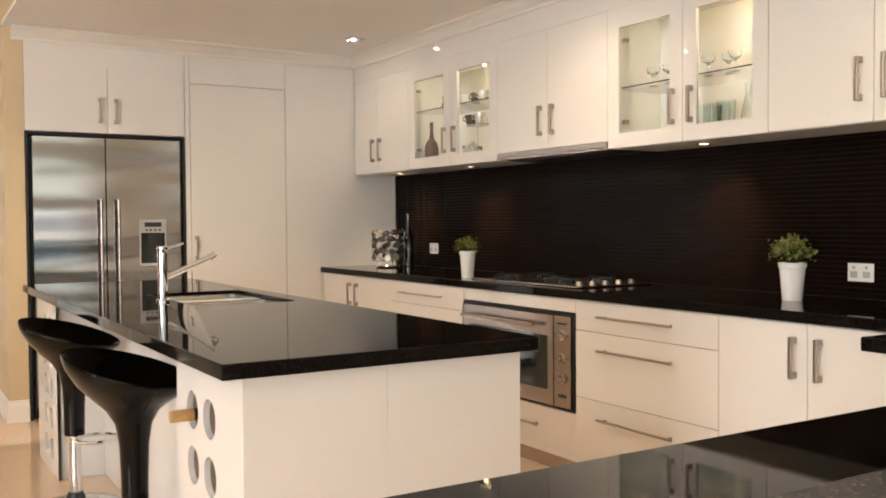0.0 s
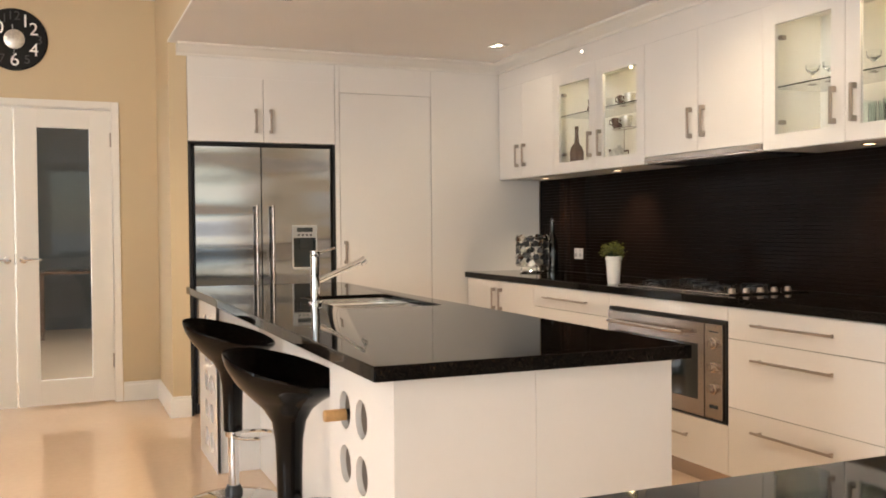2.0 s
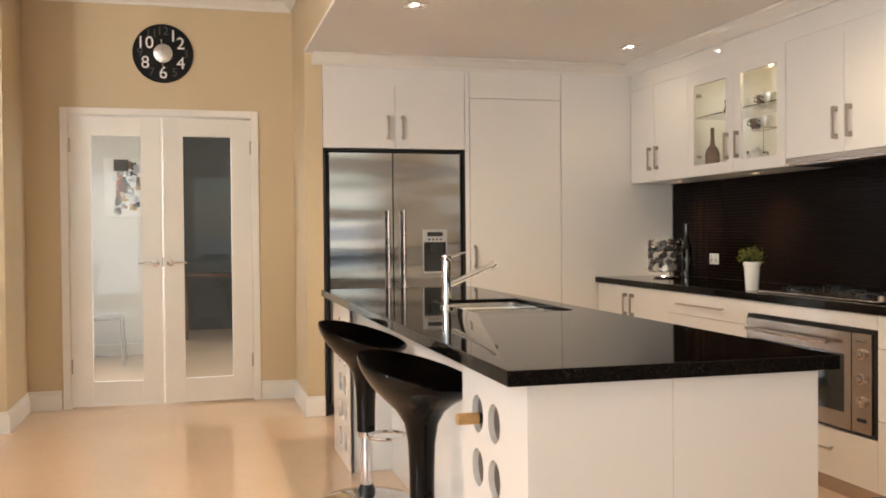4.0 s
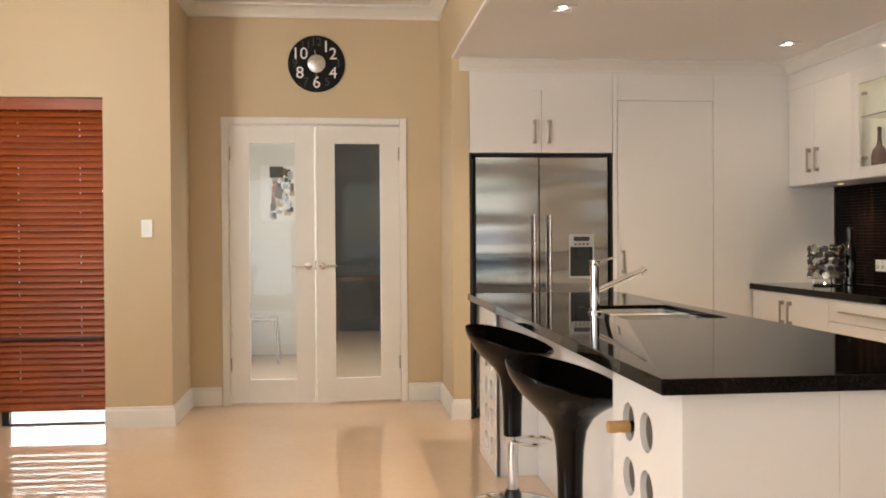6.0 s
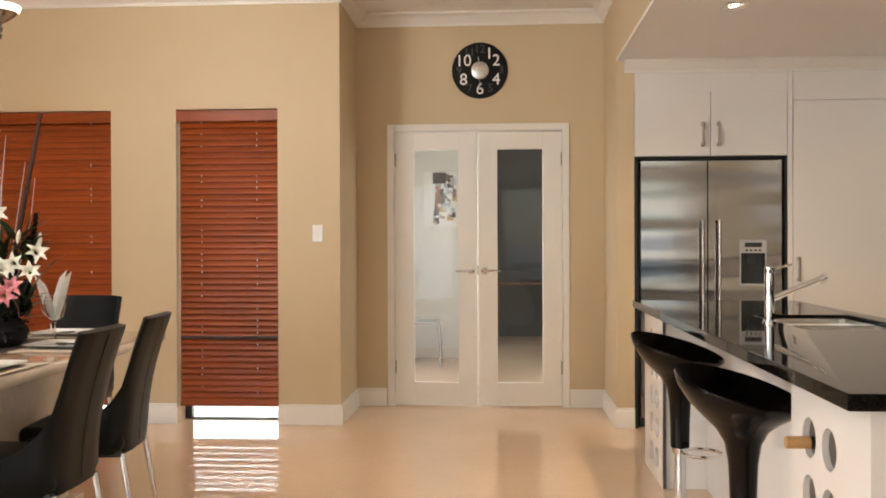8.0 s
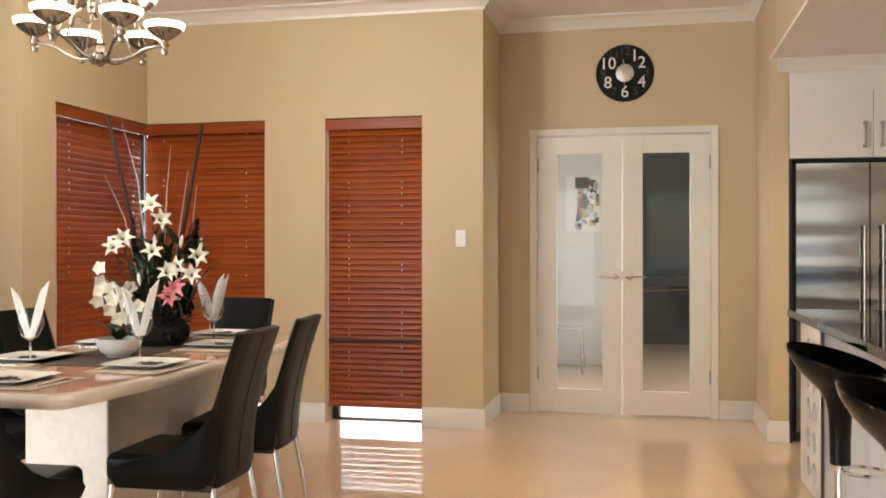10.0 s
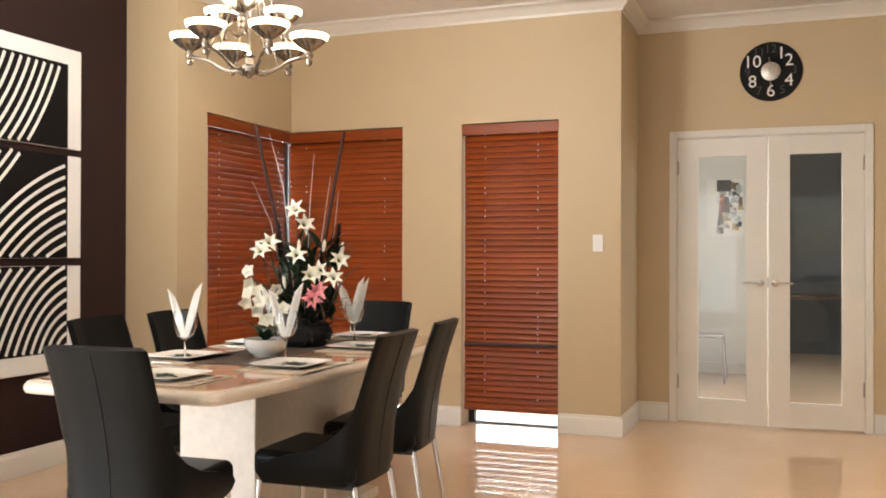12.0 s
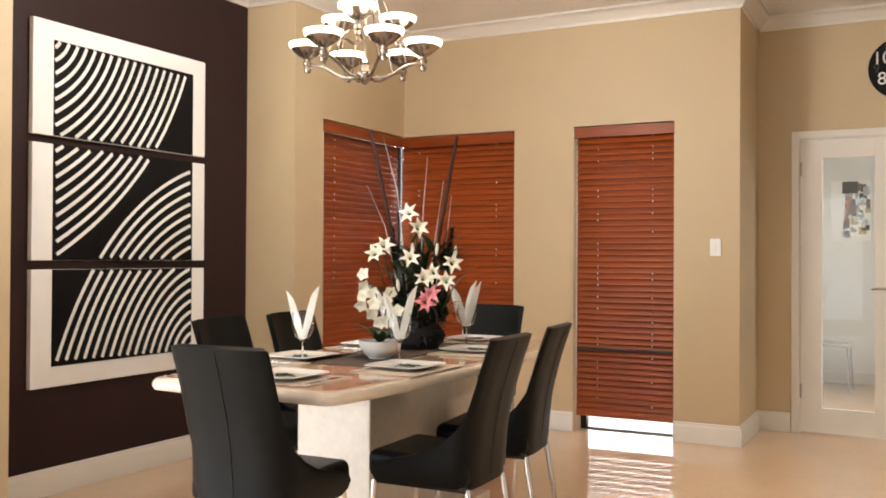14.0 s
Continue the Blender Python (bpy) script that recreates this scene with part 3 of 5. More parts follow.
solo("worktop", merge(bx(2.832, XK - 0.006, 0.98, 6.222, 0.862, 0.902, 0.004), bx(2.38, 2.831, 0.98, 1.56, 0.862, 0.902, 0.004)), M_GRANITE, "polished black granite worktop along the splashback", "worktop")
solo("peninsula_worktop", bx(0.42, XK - 0.006, 0.36, 0.955, 0.862, 0.902, 0.004), M_GRANITE, "polished black granite peninsula worktop", "worktop")
pen = thing("peninsula_cabinet", Matrix.Identity(4), "white gloss peninsula cabinet under black granite", "cabinet")
part("body", bx(0.60, XK, 0.45, 0.90, 0.09, 0.860), M_CARCASS, pen)
for i in range(4):
    part("door", bx(0.60 + i * 0.55 + GAP, 1.15 + i * 0.55 - GAP, 0.90, 0.918, 0.09, 0.858, 0.0015), M_GLOSS, pen)
part("kickboard", bx(0.64, 2.85, 0.85, 0.862, 0.001, 0.088), M_STEEL, pen)
cor = thing("corner_cabinet", Matrix.Identity(4), "white gloss corner cabinet under the worktop's return", "cabinet")
part("body", bx(2.43, 2.845, 0.985, 1.52, 0.001, 0.860, 0.002), M_GLOSS, cor)
solo("upstand", bx(0.70, 1.95, 0.42, 0.60, 0.903, 0.953, 0.006), M_GRANITE_EDGE, "rough-edged black granite upstand on the peninsula", "upstand")

# oven
ov = thing("oven", Matrix.Identity(4), "wide stainless steel built-in oven with a dark window", "oven")
part("body", bx(XF + 0.02, 3.40, 3.368, 4.298, 0.318, 0.792), M_BLACK, ov)
part("surround", merge(bx(XF - 0.004, XF + 0.018, 3.352, 3.366, 0.322, 0.790), bx(XF - 0.004, XF + 0.018, 4.300, 4.314, 0.322, 0.790), bx(XF - 0.004, XF + 0.018, 3.366, 4.300, 0.776, 0.790), bx(XF - 0.004, XF + 0.018, 3.366, 4.300, 0.322, 0.334)), M_GAP, ov)
od = part("door", slab_with_holes("x", XF - 0.022, 0.038, 3.493, 4.297, 0.337, 0.773, [(3.535, 4.235, 0.410, 0.672)]), M_STEEL, ov)
part("pane", bx(XF - 0.017, XF - 0.008, 3.535, 4.235, 0.410, 0.672), M_BOTTLE, od, "dark glass oven window")
part("handle", merge(tube([(XF - 0.062, 3.60, 0.722), (XF - 0.062, 4.24, 0.722)], 0.010, 12), tube([(XF - 0.02, 3.64, 0.722), (XF - 0.062, 3.64, 0.722)], 0.008, 8), tube([(XF - 0.02, 4.20, 0.722), (XF - 0.062, 4.20, 0.722)], 0.008, 8)), M_STEEL, od)
cp = part("control_panel", bx(XF - 0.018, XF + 0.016, 3.369, 3.490, 0.337, 0.773, 0.002), M_STEEL, ov)
for z in (0.685, 0.575, 0.475):
    part("knob", moved(lathe([(0, 0), (0.026, 0), (0.026, 0.006), (0.019, 0.009), (0.017, 0.028), (0, 0.030)], 20), Matrix.Translation((XF - 0.018, 3.428, z)) @ Matrix.Rotation(radians(-90), 4, "Y")), M_STEEL, cp)
part("display", bx(XF - 0.0205, XF - 0.018, 3.40, 3.455, 0.385, 0.40), M_LCD, cp)
part("badge", bx(XF - 0.0205, XF - 0.018, 3.395, 3.46, 0.735, 0.742), M_LCD, cp)

# splashback in narrow glass strips
sp = thing("splashback", Matrix.Identity(4), "dark brown glass strip tiles behind the worktop", "", kind="structure")
part("backing", bx(XK - 0.002, XK + 0.011, 0.98, 6.22, 0.90, 1.60), M_GAP, sp)
strip = mesh_of("tile_strip", bx(-0.004, 0.0, 0.982, 6.218, 0.0007, 0.0205, 0.0006, 1), M_TILE, smooth=False)
for i in range(32):
    piece("tile_strip", strip, Matrix.Translation((XK - 0.002, 0, 0.904 + i * 0.0212)) @ Matrix.Rotation(radians(random.uniform(-1.6, 1.6)), 4, "Y"), sp)

# upper cabinets
XU, ZB, ZT = 3.12, 1.575, 2.245
upper_specs = [("plain", 5.41, 6.215, 5.86), ("glass", 4.372, 5.41, 4.88), ("hood", 3.428, 4.372, 3.905), ("glass", 2.477, 3.428, 2.938), ("plain", 1.55, 2.477, 2.016), ("plain", 0.60, 1.55, 1.075)]


def glass_door(parent, y0, y1, handle_at):
    gz0, gz1 = 1.645, 2.150
    d = part("door", slab_with_holes("x", XU, 0.019, y0 + GAP, y1 - GAP, ZB + GAP, ZT - GAP, [(y0 + 0.078, y1 - 0.078, gz0, gz1)]), M_GLOSS, parent, "white gloss framed door")
    part("pane", bx(XU + 0.009, XU + 0.012, y0 + 0.078, y1 - 0.078, gz0, gz1), M_PANE, d, "clear glass pane", shadow=False)
    part("handle", moved(bow_handle(0.16), Matrix.Translation((XU - 0.0005, handle_at, 1.735)) @ FACE_X), M_HANDLE, d, "satin nickel bow handle")
    return d


for spec, y0, y1, ym in upper_specs:
    if spec == "glass":
        c = thing("display_cabinet", Matrix.Identity(4), "white gloss wall cabinet with two lit glass doors", "cabinet", "wall cabinets")
        xb = XK - 0.004
        zs = 1.955 if y0 > 4 else 1.868
        part("body", merge(bx(XU + 0.02, xb, y0, y0 + 0.016, ZB, ZT), bx(XU + 0.02, xb, y1 - 0.016, y1, ZB, ZT), bx(XU + 0.02, xb, y0 + 0.016, y1 - 0.016, ZB, ZB + 0.018),
                           bx(XU + 0.02, xb, y0 + 0.016, y1 - 0.016, ZT - 0.018, ZT), bx(xb - 0.008, xb, y0 + 0.016, y1 - 0.016, ZB + 0.018, ZT - 0.018)), M_CARCASS, c)
        part("shelf", bx(XU + 0.03, xb - 0.01, y0 + 0.018, y1 - 0.018, zs - 0.006, zs, 0.0005), M_PANE, c, "glass shelf with a greenish edge", shadow=False)
        glass_door(c, ym, y1, ym + 0.055)
        glass_door(c, y0, ym, ym - 0.055)
        for z in (1.70, 2.09):
            part("hinge", bx(XU + 0.021, XU + 0.05, y1 - 0.100, y1 - 0.076, z - 0.010, z + 0.010, 0.003), M_HANDLE, c)
        part("cabinet_light", moved(lathe([(0, 0), (0.010, 0), (0.012, 0.004), (0.012, 0.010), (0, 0.010)], 20), Matrix.Translation((XU + 0.17, y0 + (y1 - y0) * 0.27, ZT - 0.0285))), M_BULB, c)
    else:
        c = thing("rangehood_cabinet" if spec == "hood" else "wall_cabinet", Matrix.Identity(4), "white gloss wall cabinet over the rangehood" if spec == "hood" else "white gloss wall cabinet with two doors", "cabinet", "wall cabinets")
        zb = 1.612 if spec == "hood" else ZB
        part("body", bx(XU + 0.02, XK - 0.004, y0, y1, zb, ZT), M_CARCASS, c)
        front_x(c, XU, ym, y1, zb, ZT, "door", "v", (ym + 0.052, 1.762 if spec == "hood" else 1.735), 0.16)
        front_x(c, XU, y0, ym, zb, ZT, "door", "v", (ym - 0.052, 1.762 if spec == "hood" else 1.735), 0.16)
structure("cabinet_bulkhead", bx(XU + 0.001, XK, 0.60, 6.222, ZT - 0.0005, KCEIL), M_GLOSS, "white bulkhead over the wall cabinets")
hood = thing("rangehood", Matrix.Identity(4), "slim stainless steel rangehood under the wall cabinets", "rangehood")
part("body", bx(XU + 0.012, XK - 0.01, 3.435, 4.365, 1.572, 1.611, 0.003), M_STEEL, hood)
part("front_strip", bx(XU - 0.006, XU + 0.0115, 3.435, 4.365, 1.585, 1.609, 0.002), M_HANDLE, hood)
part("filter", bx(XU + 0.05, XK - 0.05, 3.50, 4.30, 1.566, 1.5715), M_GAP, hood)
for y in (5.81, 4.89, 2.96):
    u = thing("undercabinet_light", pose(3.28, y, ZB), "small round recessed light under the wall cabinet", "light", "undercabinet lights")
    part("rim", lathe([(0.024, -0.004), (0.034, -0.004), (0.034, 0), (0.024, 0)], 24), M_CHROME, u)
    part("lens", lathe([(0, -0.003), (0.024, -0.003), (0.024, -0.0005), (0, -0.0005)], 24), M_WARMBULB, u)
    lamp("undercabinet_lamp", "SPOT", look((3.28, y, ZB - 0.012), (3.37, y, 0.9)), 13.0, WARM, 0.02, spot=105, blend=0.8)
for y, e in ((4.75, 1.7), (2.75, 1.5)):
    lamp("cabinet_lamp", "POINT", pose(XU + 0.17, y, ZT - 0.05), e, (1.0, 0.80, 0.43), 0.010)

# pantry and fridge wall
pan = thing("pantry", Matrix.Identity(4), "tall white gloss pantry with one flush door", "cabinet")
part("side_panel", bx(1.858, 1.888, YP - 0.004, 6.98, 0.001, 2.43, 0.002), M_GLOSS, pan)
part("fixed_panel", bx(2.578, XK - 0.006, YP, YP + 0.02, 0.001, 2.43, 0.0015), M_GLOSS, pan)
part("body", bx(1.89, XK - 0.01, YP + 0.022, 6.98, 0.001, 2.25), M_CARCASS, pan)
part("head_panel", bx(1.890, 2.576, YP, YP + 0.02, 2.172, 2.43, 0.0015), M_GLOSS, pan)
pdoor = part("door", bx(1.8925, 2.574, YP + 0.004, YP + 0.021, 0.06, 2.165, 0.0015), M_GLOSS, pan)
part("handle", moved(bow_handle(0.16), Matrix.Translation((1.925, YP + 0.0035, 1.06)) @ FACE_Y), M_HANDLE, pdoor, "satin nickel bow handle")
structure("pantry_bulkhead", bx(0.862, 1.857, YP + 0.001, 6.98, 2.2345, KCEIL), M_GLOSS, "white bulkhead over the fridge and pantry")
over = thing("overhead_cabinet", Matrix.Identity(4), "white gloss cabinet over the fridge with two doors", "cabinet")
part("body", bx(0.862, 1.856, YP + 0.02, 6.98, 1.812, 2.234), M_CARCASS, over)
for a, b, hx in ((0.862, 1.36, 1.308), (1.36, 1.856, 1.408)):
    d = part("door", bx(a + GAP, b - GAP, YP, YP + 0.018, 1.810, 2.235, 0.0015), M_GLOSS, over)
    part("handle", moved(bow_handle(0.16), Matrix.Translation((hx, YP - 0.0005, 1.952)) @ FACE_Y), M_HANDLE, d, "satin nickel bow handle")

fr = thing("fridge", Matrix.Identity(4), "stainless steel side-by-side fridge with an ice dispenser", "fridge")
part("body", bx(0.895, 1.822, YP + 0.062, 6.95, 0.001, 1.775), M_BLACK, fr)
part("housing", merge(bx(0.8625, 0.879, YP + 0.002, 6.97, 0.001, 1.808), bx(1.838, 1.856, YP + 0.002, 6.97, 0.001, 1.808), bx(0.879, 1.838, YP + 0.03, 6.97, 1.792, 1.808)), M_GAP, fr, "black lining of the fridge recess")
for a, b in ((0.902, 1.333), (1.341, 1.815)):
    holes = [] if b < 1.34 else [(1.553, 1.707, 0.965, 1.165)]
    d = part("door", slab_with_holes("y", YP - 0.012, 0.070, a, b, 0.075, 1.776, holes), M_FRIDGE, fr, "brushed steel door")
    hx = 1.297 if b < 1.34 else 1.405
    part("handle", merge(tube([(hx, YP - 0.062, 0.60), (hx, YP - 0.062, 1.385)], 0.0095, 14), tube([(hx, YP - 0.012, 0.64), (hx, YP - 0.062, 0.64)], 0.008, 8), tube([(hx, YP - 0.012, 1.345), (hx, YP - 0.062, 1.345)], 0.008, 8)), M_STEEL, d)
    if b > 1.34:
        disp = part("dispenser", merge(bx(1.543, 1.552, YP - 0.018, YP - 0.012, 0.955, 1.252, 0.002), bx(1.708, 1.717, YP - 0.018, YP - 0.012, 0.955, 1.252, 0.002), bx(1.552, 1.708, YP - 0.018, YP - 0.0125, 1.166, 1.252, 0.002), bx(1.552, 1.708, YP - 0.030, YP - 0.012, 0.948, 0.964, 0.003)), M_GREY, d, "grey plastic dispenser surround")
        part("recess", merge(bx(1.554, 1.706, YP + 0.042, YP + 0.052, 0.966, 1.164), bx(1.60, 1.66, YP + 0.005, YP + 0.03, 1.09, 1.164, 0.004)), M_LCD, disp)
        part("screen", bx(1.575, 1.685, YP - 0.0205, YP - 0.018, 1.205, 1.235), M_LCD, disp)
        for i in range(4):
            part("button", bx(1.580 + i * 0.028, 1.596 + i * 0.028, YP - 0.0205, YP - 0.018, 1.178, 1.190), M_BLACK, disp)
part("grille", bx(0.902, 1.815, YP + 0.01, YP + 0.055, 0.012, 0.070), M_BLACK, fr)

# ---- island ----
isl = thing("kitchen_island", Matrix.Identity(4), "white island with wine-bottle pigeonholes at its ends", "island")
IX0, IX1, IY0, IY1 = 0.783, 1.580, 2.07, 5.27


def holed_panel(x0, x1, y0, y1, z0, z1, centres, r):
    """A panel in a plane of constant x with round holes through it."""
    bm = bmesh.new()
    ys = sorted({c[0] for c in centres})
    zs = sorted({c[1] for c in centres})
    yb = [y0] + [(a + b) / 2 for a, b in zip(ys, ys[1:])] + [y1]
    zb = [z0] + [(a + b) / 2 for a, b in zip(zs, zs[1:])] + [z1]
    seg = 24
    for i, cy in enumerate(ys):
        for j, cz in enumerate(zs):
            a, b, c, d = yb[i], yb[i + 1], zb[j], zb[j + 1]
            loops = []
            for x in (x0, x1):
                inner, outer = [], []
                for k in range(seg):
                    t = 2 * math.pi * (k + 0.5) / seg
                    ct, st = math.cos(t), math.sin(t)
                    inner.append(bm.verts.new((x, cy + r * ct, cz + r * st)))
                    lim = min(((b - cy) / ct if ct > 0 else (a - cy) / ct), ((d - cz) / st if st > 0 else (c - cz) / st))
                    outer.append((cy + lim * ct, cz + lim * st))
                ov = [bm.verts.new((x, *o)) for o in outer]
                loops.append((inner, ov))
                for k in range(seg):
                    n = (k + 1) % seg
                    f = [inner[k], ov[k], ov[n], inner[n]]
                    if abs(outer[k][0] - outer[n][0]) > 1e-6 and abs(outer[k][1] - outer[n][1]) > 1e-6:
                        cyy = b if math.cos(2 * math.pi * (k + 1) / seg) > 0 else a
                        czz = d if math.sin(2 * math.pi * (k + 1) / seg) > 0 else c
                        f = [inner[k], ov[k], bm.verts.new((x, cyy, czz)), ov[n], inner[n]]
                    bm.faces.new(f if x == x1 else f[::-1])
            for k in range(seg):
                n = (k + 1) % seg
                bm.faces.new((loops[0][0][k], loops[0][0][n], loops[1][0][n], loops[1][0][k]))
    bmesh.ops.remove_doubles(bm, verts=bm.verts, dist=1e-5)
    return bm


part("end_panel", merge(bx(IX0 - 0.001, 1.1636, IY0 - 0.014, IY0 - 0.001, 0.001, 0.870, 0.001), bx(1.1644, IX1, IY0 - 0.014, IY0 - 0.001, 0.001, 0.870, 0.001)), M_GLOSS, isl)
part("body", bx(1.00, IX1, IY0 + 0.022, IY1, 0.001, 0.870, 0.001), M_GLOSS, isl)
zrows = [0.725 - 0.150 * i for i in range(5)]
for y0, y1, ys in ((IY0, 2.61, (2.315, 2.462)), (4.68, IY1, (4.86, 5.03))):
    part("rack_panel", holed_panel(IX0, IX0 + 0.017, y0, y1, 0.001, 0.870, [(y, z) for y in ys for z in zrows], 0.052), M_GLOSS, isl, "white panel with round bottle holes")
    part("rack_side", bx(IX0 + 0.018, 0.999, y1 - 0.018, y1, 0.001, 0.870), M_GLOSS, isl)
    part("rack_side", bx(IX0 + 0.018, 0.999, y0 + 0.021, y0 + 0.037, 0.001, 0.870), M_GLOSS, isl)
    for y in ys:
        for z in zrows:
            part("bottle_tube", moved(lathe([(0.0525, 0), (0.0525, 0.21), (0, 0.21)], 24), Matrix.Translation((IX0 + 0.0172, y, z)) @ Matrix.Rotation(radians(90), 4, "Y")), M_TUBE, isl)
wine = thing("wine_bottle", pose(IX0 + 0.03, 2.462, 0.712, 0, -90, 0), "corked bottle lying in an island pigeonhole", "bottle")
part("glass", lathe([(0, -0.16), (0.037, -0.16), (0.038, -0.02), (0.030, 0.005), (0.016, 0.018), (0.0155, 0.028), (0, 0.028)], 20), M_BOTTLE, wine)
part("cork", lathe([(0, 0.0285), (0.0165, 0.0285), (0.0165, 0.086), (0.015, 0.090), (0, 0.090)], 20), M_CORK, wine, "tan wooden stopper")

# island worktop with the sink's opening
T0, T1 = 0.871, 0.909
SX0, SX1, SY0, SY1 = 1.108, 1.525, 3.50, 4.25
def slab_hole(x0, x1, y0, y1, hx0, hx1, hy0, hy1, z0, z1, corner, bevel):
    """A slab with one rectangular opening that has rounded corners."""
    bm = bmesh.new()
    outer = [(x0, y0), (x1, y0), (x1, y1), (x0, y1)]
    inner = [(hx0, hy0), (hx1, hy0), (hx1, hy1), (hx0, hy1)]
    ov = [[bm.verts.new((x, y, z)) for x, y in outer] for z in (z0, z1)]
    iv = [[bm.verts.new((x, y, z)) for x, y in inner] for z in (z0, z1)]
    for k in range(4):
        n = (k + 1) % 4
        bm.faces.new((ov[1][k], ov[1][n], iv[1][n], iv[1][k]))
        bm.faces.new((ov[0][n], ov[0][k], iv[0][k], iv[0][n]))
        bm.faces.new((ov[0][k], ov[0][n], ov[1][n], ov[1][k]))
        bm.faces.new((iv[0][n], iv[0][k], iv[1][k], iv[1][n]))
    hole = [e for e in bm.edges if {v for v in e.verts} <= {*iv[0], *iv[1]} and abs(e.verts[0].co.z - e.verts[1].co.z) > 1e-4]
    bmesh.ops.bevel(bm, geom=hole, offset=corner, segments=5, affect="EDGES", profile=0.5)
    bmesh.ops.recalc_face_normals(bm, faces=bm.faces)
    sharp = [e for e in bm.edges if len(e.link_faces) == 2 and e.calc_face_angle(0) > radians(50)]
    bmesh.ops.bevel(bm, geom=sharp, offset=bevel, segments=2, affect="EDGES", profile=0.5)
    return bm


solo("island_worktop", slab_hole(0.722, 1.620, 2.02, 5.32, SX0, SX1, SY0, SY1, T0, T1, 0.05, 0.003), M_GRANITE, "polished black granite island worktop", "worktop")
sink = thing("sink", Matrix.Identity(4), "undermounted stainless steel double-bowl sink", "sink")


def basin(x0, x1, y0, y1, z0, z1):
    bm = bx(x0, x1, y0, y1, z0, z1, 0.03, 3)
    bmesh.ops.delete(bm, geom=[f for f in bm.faces if f.calc_center_median().z > z1 - 0.031], context="FACES")
    return bm


part("bowl", basin(SX0 + 0.012, SX1 - 0.012, SY0 + 0.01, 3.85, 0.68, 0.922), M_SINK, sink)
part("bowl", basin(SX0 + 0.012, SX1 - 0.012, 3.88, SY1 - 0.01, 0.72, 0.922), M_SINK, sink)
part("rim", merge(bx(SX0 - 0.006, SX1 + 0.006, 3.845, 3.885, 0.855, 0.866, 0.003), bx(SX0 - 0.02, SX0 + 0.016, SY0 - 0.02, SY1 + 0.02, 0.860, 0.8675), bx(SX1 - 0.016, SX1 + 0.02, SY0 - 0.02, SY1 + 0.02, 0.860, 0.8675)), M_CHROME, sink)
for y in (3.67, 4.06):
    part("drain", cyl(1.316, y, 0.722 if y > 3.8 else 0.682, 0.726 if y > 3.8 else 0.686, 0.04), M_STEEL, sink)
tap = thing("tap", pose(1.069, 3.84, 0.909), "chrome mixer tap with an angled spout", "tap")
part("column", lathe([(0, 0), (0.029, 0), (0.029, 0.006), (0.0200, 0.010), (0.0200, 0.20), (0.0210, 0.204), (0.0210, 0.222), (0.018, 0.226), (0, 0.226)], 28), M_CHROME, tap)
part("spout", merge(tube([(0.01, 0.0, 0.095), (0.205, -0.03, 0.180)], 0.0125, 14), tube([(0.192, -0.028, 0.171), (0.214, -0.031, 0.186)], 0.0165, 14)), M_CHROME, tap)
part("lever", tube([(0.015, 0.0, 0.215), (0.085, -0.015, 0.236)], [0.006, 0.0045], 10), M_CHROME, tap)

# ---- bar stools ----
def stool(m):
    s = thing("bar_stool", m, "black gloss plastic bar stool with a chrome stem", "stool", "bar stools")
    prof = [(0.042, 0.0), (0.043, 0.10), (0.047, 0.20), (0.058, 0.265), (0.085, 0.31), (0.125, 0.345), (0.165, 0.378), (0.195, 0.415), (0.205, 0.438), (0.203, 0.446), (0.194, 0.440), (0.165, 0.405), (0.12, 0.378), (0.06, 0.363), (0, 0.360)]
    bm = lathe(prof, 48)
    for v in bm.verts:
        k = max(0.0, (v.co.z - 0.27) / 0.17)
        v.co.z += 0.27 * min(k, 1.1) ** 1.5 * -v.co.x
        v.co.x += -0.012 * k
    bm.transform(Matrix.Translation((0, 0, 0.322)))
    part("seat", bm, M_ABS, s)
    part("collar", lathe([(0.022, 0.295), (0.034, 0.295), (0.036, 0.302), (0.036, 0.319), (0.034, 0.3215), (0.022, 0.3215)], 28), M_CHROME, s)
    part("stem", lathe([(0, 0.03), (0.0245, 0.03), (0.0245, 0.30), (0, 0.30)], 24), M_CHROME, s)
    ring = [(0.105 + 0.088 * math.cos(2 * math.pi * i / 40), 0.088 * math.sin(2 * math.pi * i / 40) - 0.02, 0.308) for i in range(40)]
    part("footrest", tube(ring, 0.0075, 8, closed=True), M_CHROME, s)
    part("boot", lathe([(0.024, 0.035), (0.040, 0.035), (0.040, 0.052), (0.030, 0.075), (0.024, 0.075)], 24), M_BLACK, s)
    part("base", lathe([(0, 0), (0.205, 0), (0.207, 0.004), (0.195, 0.011), (0.12, 0.024), (0.05, 0.035), (0, 0.036)], 48), M_CHROME, s)
    return s


first = stool(pose(0.777, 4.20, 0, 0, 0, -30))
copy_thing(first, pose(0.760, 3.036, 0, 0, 0, -33))

